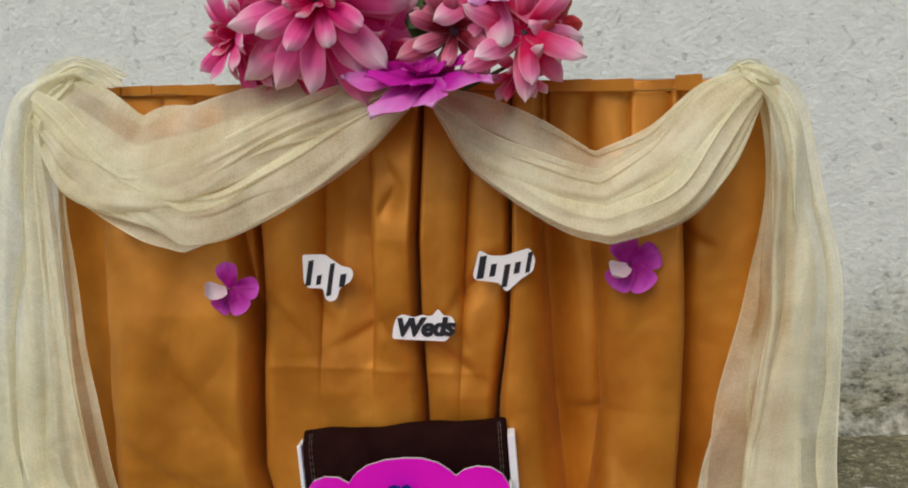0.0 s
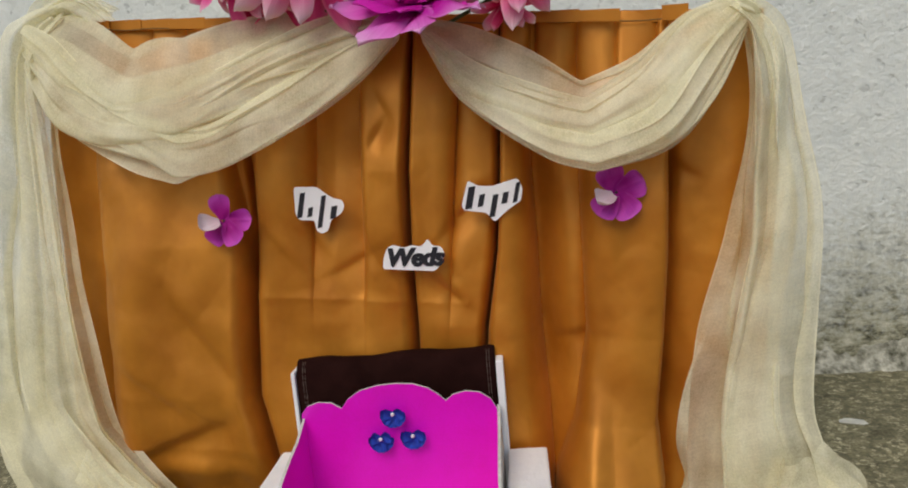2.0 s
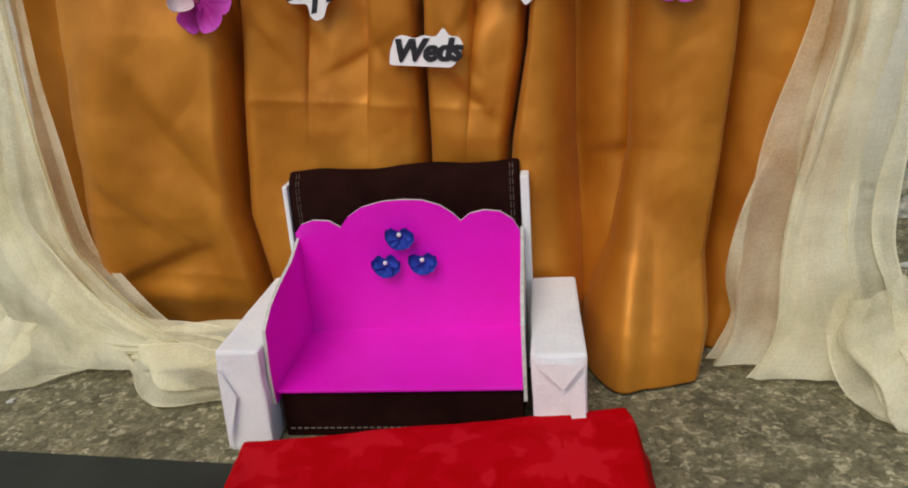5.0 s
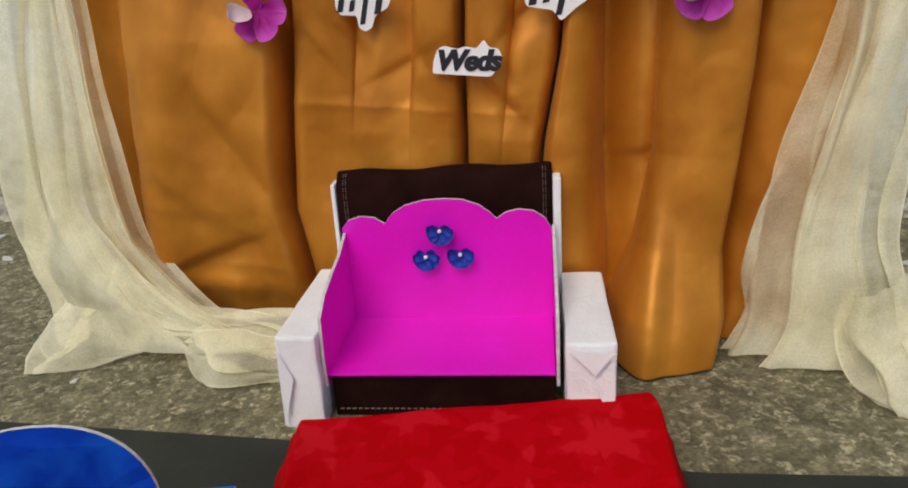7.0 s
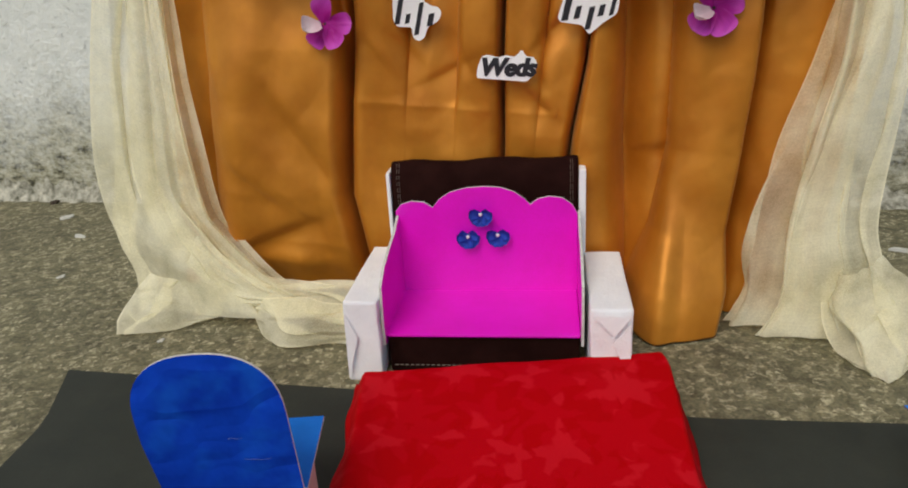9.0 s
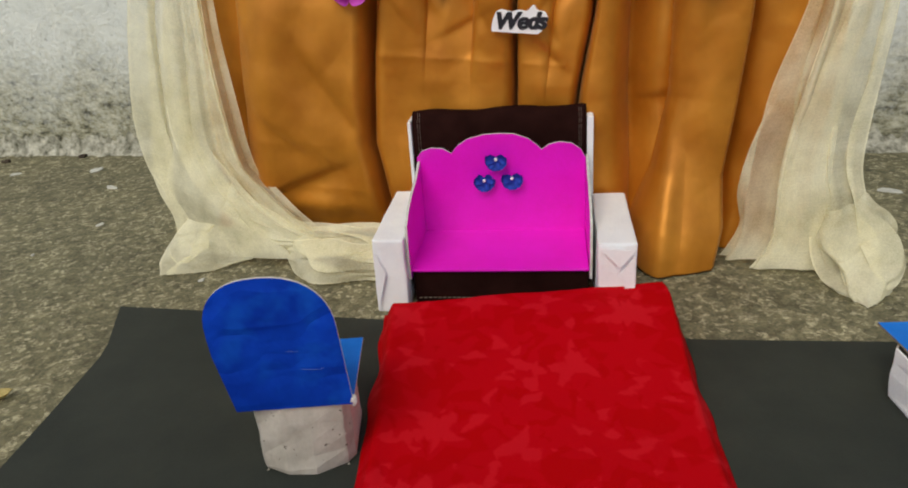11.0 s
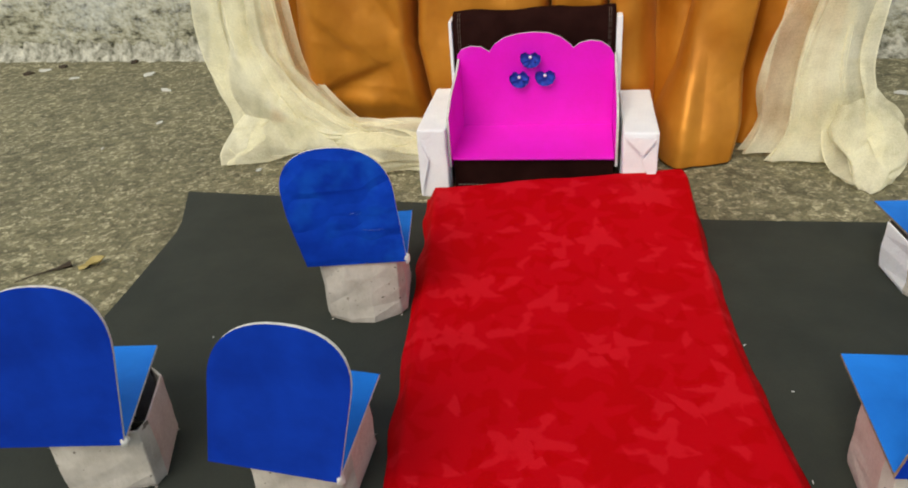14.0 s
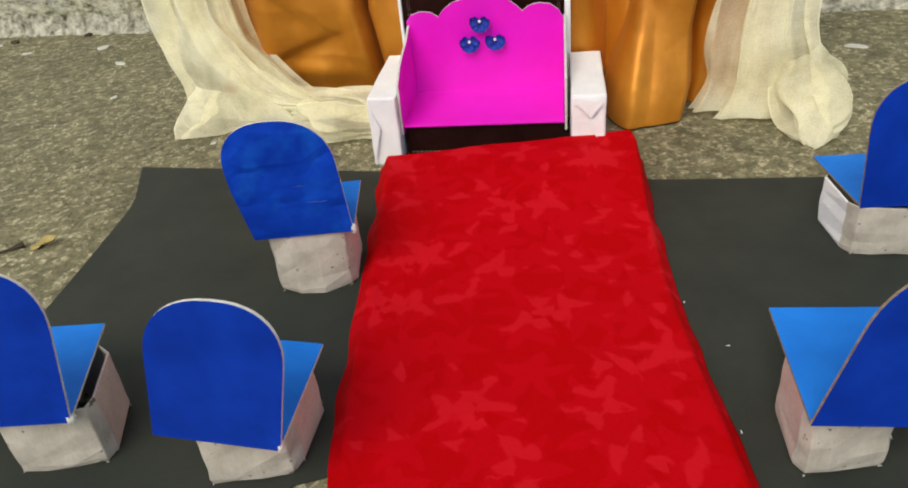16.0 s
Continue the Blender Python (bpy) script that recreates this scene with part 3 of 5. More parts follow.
# stitched heading: short flat folds along the top edge
edges = [-0.318, -0.292, -0.264, -0.236, -0.205, -0.17, 0.03, 0.068, 0.102, 0.133, 0.166, 0.184]
for i, (a, b) in enumerate(zip(edges, edges[1:])):
    if a < -0.1 and b > 0:
        continue
    lift = 0.0008 + 0.0007 * (i % 3)
    up = 0.4255 + random.uniform(-0.0003, 0.0005) + (0.003 if a > 0.16 else 0)
    bm = sheet_bm([(a + 0.0010, 0.4165), (b + 0.002, 0.4160), (b + 0.002, up), (a, up - 0.001)], 0.0007, 0)
    bmesh.ops.bevel(bm, geom=bm.edges[:], offset=0.0002, segments=1, affect="EDGES")
    h = part("heading_fold", bm, CURTAIN, curtain)
    h.matrix_local = pose(0, -0.0125 - lift, 0, random.uniform(-0.6, 0.6), 0, random.uniform(-0.6, 0.6))
bm = tube_bm([(x, -0.0155 - 0.0006 * math.sin(x * 190), 0.4170 + 0.0006 * math.sin(x * 120)) for x in np.linspace(-0.318, 0.186, 120)], 0.00055, 5)
part("seam_thread", bm, plain("ochre_thread", (0.16, 0.07, 0.01), (0.25, 0.12, 0.02)), curtain, "dark ochre stitched seam")

outline = [(-0.345, 0.4275), (0.242, 0.4295)]
outline += [(u, 0.2 + (0.001 - 0.2 + u * math.sin(SKEW)) / math.cos(SKEW)) for u in (0.242, -0.345)]
board = part("backdrop_board", sheet_bm(outline, 0.006, 0, 0), BOARD)
board.matrix_world = FRAME @ pose(0, 0.033, 0)
tagged(board, "grey card board standing upright behind the ochre curtain", "board")


# ---------------------------------------------------------------- tulle
def world_uv(points):
    return [tuple(hung(u, v, BACK - y)) for u, v, y in points]


def veil(name, edge_a, edge_b, parent, pleats, depth, seed, over=1.9, n=110, crowd=1.0, crowd_end=None, sag=0.0, drift=0.4, material=None):
    """Gathered net between two long edges. The cloth doubles back on itself in folds that run along it,
    so that it is one layer thick between the folds and three thick in them. crowd > 1 draws the folds towards the second edge."""
    a, b = curve_through(edge_a, n), curve_through(edge_b, n)
    m = max(70, int(pleats * 60))
    c = np.linspace(0, 1, m)
    hold = smooth01(c / 0.05) * smooth01((1 - c) / 0.05)
    pts = np.zeros((n, m, 3))
    for i in range(n):
        s = i / (n - 1)
        p = crowd * (1 - s) + (crowd if crowd_end is None else crowd_end) * s
        g = c**p
        turn = np.array([0.75 * noise.noise((q * 2.1 + seed, s * 1.3, 5.0)) + 0.18 * noise.noise((q * 6 + seed, s * 3.2, 8.0)) for q in g])
        gain = np.array([min(1.5, max(0.05, 0.70 + 1.25 * noise.noise((q * pleats * 0.8 + seed, s * 1.6, 9.0)))) for q in g])
        soft = np.array([noise.noise((q * 3 + seed, s * 3.5, 1.0)) + 0.4 * noise.noise((q * 9 + seed, s * 7, 4.0)) for q in c])
        phase = 6.2832 * (pleats * g + turn + drift * s)
        slope = np.maximum(0.35, p * np.maximum(c, 0.05) ** (p - 1))
        cc = c + hold * gain * over * np.sin(phase) / (6.2832 * pleats * slope)
        line = a[i] * (1 - cc)[:, None] + b[i] * cc[:, None]
        line[:, 1] -= depth * (gain * np.sin(phase + 0.5) + 0.25 * np.sin(2.3 * phase + seed) + 0.8 * soft) + sag * np.sin(np.pi * c)
        line[:, 2] += 0.2 * depth * gain * np.cos(phase)
        pts[i] = line
    pts[..., 2] = np.maximum(pts[..., 2], 0.0015 + 0.0008 * (seed % 3))
    return link(name, grid_mesh(name, pts), material or TULLE, parent)


tulle = thing("tulle_drape", Matrix.Identity(4), "cream sheer net cloth draped in swags over the curtain", "drape")
# left and right swags, two layers each
def between(up, lo, f):
    """A line that runs between two edges: f = its share of the way down, at even steps along them."""
    a, b = curve_through(up, 60), curve_through(lo, 60)
    k = smooth_line(f, 60)[:, None]
    return a * (1 - k) + b * k


def smooth_line(f, n):
    return curve_through([(i / (len(f) - 1), q) for i, q in enumerate(f)], n)[:, 1]


def swag(up, lo, layers, seed):
    for k, (top, bottom, pleats, depth, out, crowd) in enumerate(layers):
        ea, eb = between(up, lo, top), between(up, lo, bottom)
        ea[:, 1] -= out
        eb[:, 1] -= out
        veil("swag_layer", ea, eb, tulle, pleats, depth, seed + 3 * k, sag=0.008, crowd=crowd)


up_l = world_uv([(-0.352, 0.424, 0.648), (-0.318, 0.420, 0.643), (-0.280, 0.4005, 0.636), (-0.264, 0.3915, 0.634), (-0.259, 0.3890, 0.634), (-0.252, 0.3915, 0.634), (-0.218, 0.4045, 0.636), (-0.165, 0.4205, 0.640), (-0.125, 0.426, 0.640), (-0.086, 0.429, 0.640), (-0.030, 0.430, 0.645)])
lo_l = world_uv([(-0.352, 0.386, 0.640), (-0.340, 0.362, 0.634), (-0.313, 0.330, 0.622), (-0.254, 0.302, 0.612), (-0.222, 0.2925, 0.612), (-0.212, 0.2905, 0.612), (-0.202, 0.294, 0.612), (-0.161, 0.312, 0.618), (-0.106, 0.341, 0.626), (-0.066, 0.371, 0.636), (-0.036, 0.404, 0.644)])
swag(up_l, lo_l, [
    ([0.0, 0.0, 0.0, 0.0, 0.0, 0.0], [1, 1, 1, 1, 1, 1], 2.6, 0.0055, 0.0, 1.5),
    ([0.55, 0.40, 0.34, 0.30, 0.10, 0.05], [1, 0.98, 0.84, 0.62, 0.62, 0.7], 1.7, 0.0055, 0.006, 1.0),
    ([0.1, 0.30, 0.66, 0.60, 0.45, 0.40], [0.5, 0.72, 0.98, 0.98, 0.95, 0.95], 1.2, 0.0045, 0.010, 1.0),
], 1)
up_r = world_uv([(-0.020, 0.420, 0.645), (0.020, 0.413, 0.640), (0.064, 0.396, 0.634), (0.100, 0.3745, 0.630), (0.106, 0.3715, 0.630), (0.112, 0.3735, 0.630), (0.146, 0.390, 0.634), (0.180, 0.419, 0.640), (0.214, 0.432, 0.646)])
lo_r = world_uv([(-0.014, 0.400, 0.645), (0.020, 0.353, 0.634), (0.079, 0.315, 0.620), (0.112, 0.3055, 0.612), (0.125, 0.3055, 0.612), (0.172, 0.321, 0.616), (0.203, 0.354, 0.630), (0.226, 0.404, 0.642)])
swag(up_r, lo_r, [
    ([0.0, 0.0, 0.0, 0.0, 0.0, 0.0], [1, 1, 1, 1, 1, 1], 2.4, 0.0055, 0.0, 1.3),
    ([0.35, 0.42, 0.30, 0.10, 0.02, 0.0], [1, 0.98, 0.85, 0.66, 0.62, 0.7], 1.6, 0.0055, 0.006, 1.0),
    ([0.55, 0.62, 0.66, 0.50, 0.30, 0.2], [1, 1, 0.99, 0.95, 0.9, 0.9], 1.1, 0.0045, 0.010, 1.0),
], 21)
# tails that fall to the ground and trail over it
out_l = world_uv([(-0.326, 0.440, 0.660), (-0.358, 0.428, 0.648), (-0.381, 0.398, 0.640), (-0.400, 0.275, 0.636), (-0.415, 0.190, 0.634), (-0.421, 0.110, 0.628), (-0.412, 0.064, 0.618), (-0.392, 0.038, 0.610)]) + [(-0.381, 0.606, 0.042), (-0.374, 0.600, 0.006)]
in_l = world_uv([(-0.322, 0.425, 0.655), (-0.338, 0.398, 0.644), (-0.341, 0.371, 0.640), (-0.322, 0.221, 0.636), (-0.297, 0.085, 0.628), (-0.276, 0.055, 0.622)]) + [(-0.232, 0.606, 0.038), (-0.150, 0.585, 0.020)]
veil("tail", out_l, in_l, tulle, 2.6, 0.0100, 5, n=150, crowd=0.9, crowd_end=1.7)
veil("tail", between(out_l, in_l, [0.05, 0.25, 0.30, 0.30, 0.34, 0.40]), between(out_l, in_l, [0.9, 0.92, 0.86, 0.90, 0.99, 1.0]) - np.array((0, 0.010, 0)), tulle, 1.5, 0.0080, 32, n=150, crowd=1.0, crowd_end=1.6)
out_r = world_uv([(0.205, 0.436, 0.655), (0.236, 0.427, 0.646), (0.256, 0.404, 0.640), (0.271, 0.342, 0.638), (0.287, 0.278, 0.636), (0.289, 0.203, 0.632), (0.287, 0.130, 0.618)]) + [(0.284, 0.604, 0.072), (0.288, 0.598, 0.034), (0.276, 0.594, 0.005)]
in_r = world_uv([(0.212, 0.420, 0.650), (0.222, 0.410, 0.644), (0.226, 0.396, 0.640), (0.232, 0.341, 0.638), (0.220, 0.258, 0.636), (0.201, 0.175, 0.634), (0.196, 0.100, 0.632)]) + [(0.185, 0.634, 0.035), (0.176, 0.630, 0.014), (0.168, 0.626, 0.004)]
veil("tail", out_r, in_r, tulle, 2.0, 0.0100, 7, n=150)
veil("tail", between(out_r, in_r, [0.2, 0.25, 0.28, 0.30, 0.26, 0.20]), between(out_r, in_r, [0.9, 0.86, 0.74, 0.70, 0.72, 0.76]) - np.array((0, 0.010, 0)), tulle, 1.1, 0.0080, 35, n=150)


# the left tail trails over the ground as far as the sofa's arm
trail_a = [(-0.322, 0.608, 0.085), (-0.285, 0.604, 0.058), (-0.245, 0.602, 0.046), (-0.195, 0.600, 0.044), (-0.140, 0.592, 0.040)]
trail_b = [(-0.330, 0.604, 0.060), (-0.295, 0.592, 0.024), (-0.250, 0.586, 0.020), (-0.200, 0.584, 0.020), (-0.140, 0.580, 0.018)]
veil("trailing_end", trail_a, trail_b, tulle, 1.4, 0.0055, 41, n=80, sag=0.008)
roll_a = [(-0.262, 0.600, 0.026), (-0.242, 0.586, 0.034), (-0.205, 0.580, 0.036), (-0.165, 0.580, 0.033), (-0.140, 0.580, 0.033)]
roll_b = [(-0.268, 0.597, 0.012), (-0.248, 0.564, 0.004), (-0.218, 0.553, 0.003), (-0.170, 0.557, 0.003), (-0.140, 0.558, 0.003)]
veil("trailing_end", roll_a, roll_b, tulle, 1.1, 0.0045, 44, n=80, sag=0.010)
# a corner of it turned out flat
flap_a = [(-0.378, 0.604, 0.046), (-0.392, 0.592, 0.030), (-0.400, 0.575, 0.014), (-0.392, 0.555, 0.004)]
flap_b = [(-0.320, 0.606, 0.040), (-0.316, 0.600, 0.020), (-0.320, 0.592, 0.008), (-0.335, 0.580, 0.003)]
veil("trailing_end", flap_a, flap_b, tulle, 1.0, 0.0025, 43, n=80, sag=0.008)
# and the right one ends in a bunch
bunch_a = [(0.282, 0.604, 0.080), (0.302, 0.600, 0.056), (0.317, 0.592, 0.026), (0.302, 0.566, 0.004)]
bunch_b = [(0.248, 0.606, 0.066), (0.240, 0.596, 0.036), (0.244, 0.580, 0.012), (0.258, 0.556, 0.003)]
veil("trailing_end", bunch_a, bunch_b, tulle, 1.7, 0.0050, 47, n=80, sag=0.016)
bunch_a = [(0.290, 0.602, 0.062), (0.309, 0.586, 0.044), (0.309, 0.566, 0.018), (0.286, 0.549, 0.003)]
bunch_b = [(0.262, 0.602, 0.036), (0.260, 0.586, 0.030), (0.262, 0.566, 0.014), (0.268, 0.549, 0.003)]
veil("trailing_end", bunch_a, bunch_b, tulle, 1.2, 0.0045, 52, n=80, sag=0.014)


def knot(u, v, y, r, seed, tilt):
    bm = bmesh.new()
    bmesh.ops.create_icosphere(bm, subdivisions=4, radius=1)
    for q in bm.verts:
        d = q.co.normalized()
        k = 1 + 0.22 * math.sin(7 * math.atan2(d.z, d.y) + 3 * d.x + seed) + 0.25 * noise.noise(d * 2.2 + Vector((seed, 0, 0)))
        q.co = Vector((d.x * r * 1.5, d.y * r * 0.9, d.z * r * 0.75)) * k
    for f in bm.faces:
        f.smooth = True
    ob = part("knot", bm, TULLEDENSE, tulle, smooth=True)
    ob.matrix_world = Matrix.Translation(hung(u, v, BACK - y)) @ pose(0, 0, 0, 0, tilt, 0)
    return ob


knot(-0.340, 0.414, 0.646, 0.010, 1.0, -35)
knot(0.222, 0.424, 0.643, 0.009, 3.0, 40)


def ruffle(u, v, y, spans, seed):
    """The loose end of the net, fanned out over a knot: a fan from its foot to a frayed rim."""
    foot = [hung(u + 0.30 * du, v + 0.15 * dv, BACK - y) for du, dv in spans]
    rim_ = [hung(u + du, v + dv, BACK - y + 0.006 * math.sin(4 * k + seed)) for k, (du, dv) in enumerate(spans)]
    return veil("ruffle", rim_, foot, tulle, 3.0, 0.004, seed, n=60, over=1.2)


ruffle(-0.322, 0.421, 0.648, [(-0.038, -0.006), (-0.032, 0.016), (-0.010, 0.027), (0.014, 0.026), (0.032, 0.014), (0.044, 0.003)], 2)
ruffle(-0.316, 0.421, 0.656, [(-0.034, 0.006), (-0.016, 0.022), (0.008, 0.025), (0.040, 0.012)], 14)
ruffle(0.216, 0.421, 0.646, [(-0.020, 0.000), (-0.012, 0.012), (0.000, 0.017), (0.012, 0.014), (0.024, 0.002)], 6)
# frayed threads that stick up over the knots
for k in range(22):
    u0, v0 = -0.316 + random.uniform(-0.03, 0.035), 0.430 + random.uniform(-0.004, 0.008)
    p = [hung(u0, v0, 0.02), hung(u0 + random.uniform(-0.012, 0.02), v0 + 0.008, 0.022), hung(u0 + random.uniform(-0.01, 0.02), v0 + random.uniform(0.008, 0.016), 0.022)]
    part("frayed_thread", tube_bm(p, 0.00016, 4), TULLEDENSE, tulle)

# ---------------------------------------------------------------- labels and fresh blossoms on the curtain


def paper_label(name, outline, label, shift=0.0):
    us_, vs_ = [p[0] for p in outline], [p[1] for p in outline]
    cu, cv = (min(us_) + max(us_)) / 2, (min(vs_) + max(vs_)) / 2
    g = [(a, b) for a in np.linspace(min(us_), max(us_), 25) for b in np.linspace(min(vs_), max(vs_), 15)]
    w = max(float(curtain_w(np.array(a), np.array(b))) for a, b in g) + 0.0045
    root = thing(name, FRAME @ pose(cu + shift, -w, cv), label, "label", "cut-out paper labels")
    cut = [(a - cu, b - cv) for a, b in outline]
    soft_cut = []
    for k, p in enumerate(cut):
        p, a, b = Vector(p), Vector(cut[k - 1]), Vector(cut[(k + 1) % len(cut)])
        for t in (0.0, 0.5, 1.0):
            q1, q2 = p + (a - p).normalized() * min(0.0022, 0.3 * (a - p).length), p + (b - p).normalized() * min(0.0022, 0.3 * (b - p).length)
            q = q1 * (1 - t) ** 2 + p * 2 * t * (1 - t) + q2 * t**2
            soft_cut.append((q.x, q.y))
    bm = sheet_bm(soft_cut, 0.0004, 0)
    part("paper", bm, LABELPAPER, root)
    return root


def ink_bar(root, x0, z0, x1, z1, slant=0.15):
    d = (z1 - z0) * slant
    ob = part("ink_bar", sheet_bm([(x0, z0), (x1, z0 + 0.001), (x1 + d, z1), (x0 + d, z1 - 0.001)], 0.0003, 0), INK, root, "plain black ink bar")
    ob.matrix_local = pose(0, -0.0005, 0)


one = paper_label("paper_label", [(-0.1274, 0.2862), (-0.1079, 0.2868), (-0.101, 0.2819), (-0.0941, 0.2775), (-0.0862, 0.2762), (-0.084, 0.2713), (-0.0866, 0.2649), (-0.0958, 0.2593), (-0.0986, 0.25), (-0.1039, 0.2472), (-0.1086, 0.2499), (-0.1101, 0.2586), (-0.123, 0.2584), (-0.1266, 0.2634)], "white cut-out paper label with a black ink bar")
for x0, z0, x1, z1 in ((-0.0195, -0.0070, -0.0150, 0.0150), (-0.0105, -0.0060, -0.0065, 0.0030), (-0.0020, -0.0150, 0.0020, 0.0130), (0.0090, -0.0070, 0.0140, 0.0045)):
    ink_bar(one, x0, z0, x1, z1)
two = paper_label("paper_label", [(0.0194, 0.294), (0.0279, 0.2897), (0.0393, 0.2898), (0.052, 0.2942), (0.0589, 0.2964), (0.0634, 0.2883), (0.0619, 0.2783), (0.0519, 0.2712), (0.0414, 0.2609), (0.0351, 0.2683), (0.0168, 0.2699), (0.0146, 0.2734)], "white pointed paper label with a black ink bar")
for x0, z0, x1, z1 in ((-0.0215, -0.0080, -0.0160, 0.0110), (-0.0115, -0.0060, -0.0070, 0.0050), (-0.0020, -0.0140, 0.0025, 0.0050), (0.0075, -0.0030, 0.0120, 0.0070), (0.0165, -0.0020, 0.0200, 0.0150)):
    ink_bar(two, x0, z0, x1, z1)
three = paper_label("paper_label", [(-0.0507, 0.22), (-0.05, 0.2293), (-0.047, 0.2381), (-0.0423, 0.2405), (-0.0321, 0.2384), (-0.0266, 0.2408), (-0.0183, 0.2396), (-0.0131, 0.2465), (-0.0091, 0.2407), (-0.0022, 0.2404), (0.001, 0.2346), (-0.0014, 0.2263), (-0.0069, 0.2197)], "white cut-out paper label with black hand lettering")
fc = bpy.data.curves.new("lettering", "FONT")
fc.body, fc.size, fc.shear, fc.offset, fc.extrude, fc.space_character = "Weds", 0.0205, 0.26, 0.00040, 0.0002, 0.94
fc.align_x, fc.align_y = "CENTER", "CENTER"
tmp = new("lettering", fc)
dg = bpy.context.evaluated_depsgraph_get()
tm = bpy.data.meshes.new_from_object(tmp.evaluated_get(dg))
bpy.data.objects.remove(tmp)
bm = bmesh.new()
one_n = len(tm.vertices)
strokes = [(0.0, 0.0), (0.0006, 0.0002), (-0.0005, 0.0004), (0.0003, -0.0005), (0.0011, 0.0003)]
for k, (dx, dz) in enumerate(strokes):
    bm.from_mesh(tm)
    bm.verts.ensure_lookup_table()
    for q in range(k * one_n, (k + 1) * one_n):
        bm.verts[q].co += Vector((dx, dz, 0.00004 * k))
bm.to_mesh(tm)
bm.free()
word = link("lettering", tm, INK, three, "black brush lettering", smooth=False)
word.matrix_local = pose(0.0000, -0.0007, -0.0030, 90, -3, 0)


def petal_mesh(name, length, width, cup, droop, tipness=0.5, notch=0.0, wave=0.0, seed=0, nl=18, nw=9):
    """A petal that runs along +x from the origin, cupped across and bent down along its length; z is its upper side."""
    pts = np.zeros((nl, nw, 3))
    for i in range(nl):
        s = i / (nl - 1)
        s = 1 - (1 - s) ** 1.35  # rows lie closer towards the head
        half = 0.5 * width * 1.12 * (0.10 + s) ** 0.55 * max(0.0, 1 - s ** (6.0 - 4.2 * tipness)) ** 0.6 + 0.0003
        for j in range(nw):
            c = 2 * j / (nw - 1) - 1
            x = length * s - notch * length * (s**6) * (1 - abs(c)) * 0.8 - 0.06 * length * (s**3) * abs(c) ** 2
            z = cup * half * 2 * (c * c - 0.5) * (0.4 + s) - droop * length * s * s + wave * width * math.sin(9 * s + 3 * c + seed)
            pts[i, j] = (x * (1 - 0.25 * abs(droop) * s), c * half, z)
    return grid_mesh(name, pts)


def petal(me, material, parent, m, name="petal"):
    if not me.materials:
        me.materials.append(material)
        me.polygons.foreach_set("use_smooth", [True] * len(me.polygons))
    ob = new(name, me)
    ob.parent = parent
    ob.matrix_local = m
    return ob


def blossom(u, v, turns, size, narrow, pale, label):
    """turns: the directions of its petals, in degrees; pale: that of the folded one, which shows its white back."""
    w = max(float(curtain_w(np.array(u + a), np.array(v + b))) for a in (-0.016, -0.008, 0, 0.008, 0.016) for b in (-0.015, 0, 0.015)) + 0.007
    root = thing("blossom", FRAME @ pose(u, -w, v), label, "flower", "fresh blossoms on the curtain")
    for k, ang in enumerate(turns):
        me = petal_mesh("round_petal", 0.021 * size, 0.022 * size * narrow, 0.10 + 0.08 * (k % 2), 0.12 - 0.10 * (k % 3), 0.15, 0.10, 0.03, k)
        petal(me, PETVINCA, root, pose(0, 0, 0, 90, 0, 0) @ pose(0, 0, 0.0006 * k, 0, 0, ang) @ pose(0.001, 0, 0, random.uniform(-12, 12), random.uniform(-18, 2), 0))
    folded = petal_mesh("folded_petal", 0.016 * size, 0.017 * size, 0.45, -0.25, 0.2, 0.0, 0.02)
    petal(folded, PETWHITE, root, pose(0, 0, 0, 90, 0, 0) @ pose(0, 0, 0.005, 0, 0, pale) @ pose(0.002, 0, 0, 35, -24, 0), "folded_petal")
    bm = bmesh.new()
    bmesh.ops.create_uvsphere(bm, u_segments=8, v_segments=6, radius=0.0014)
    part("eye", bm, STAMEN, root, smooth=True)
    return root


blossom(-0.1825, 0.259, (98, 4, -54, -122), 1.14, 0.80, 196, "magenta vinca blossom with a pale folded petal")
blossom(0.135, 0.287, (112, 26, -56, -128), 1.10, 0.98, 208, "broad magenta vinca blossom with one pale curled petal")

# ---------------------------------------------------------------- artificial flowers over the backdrop


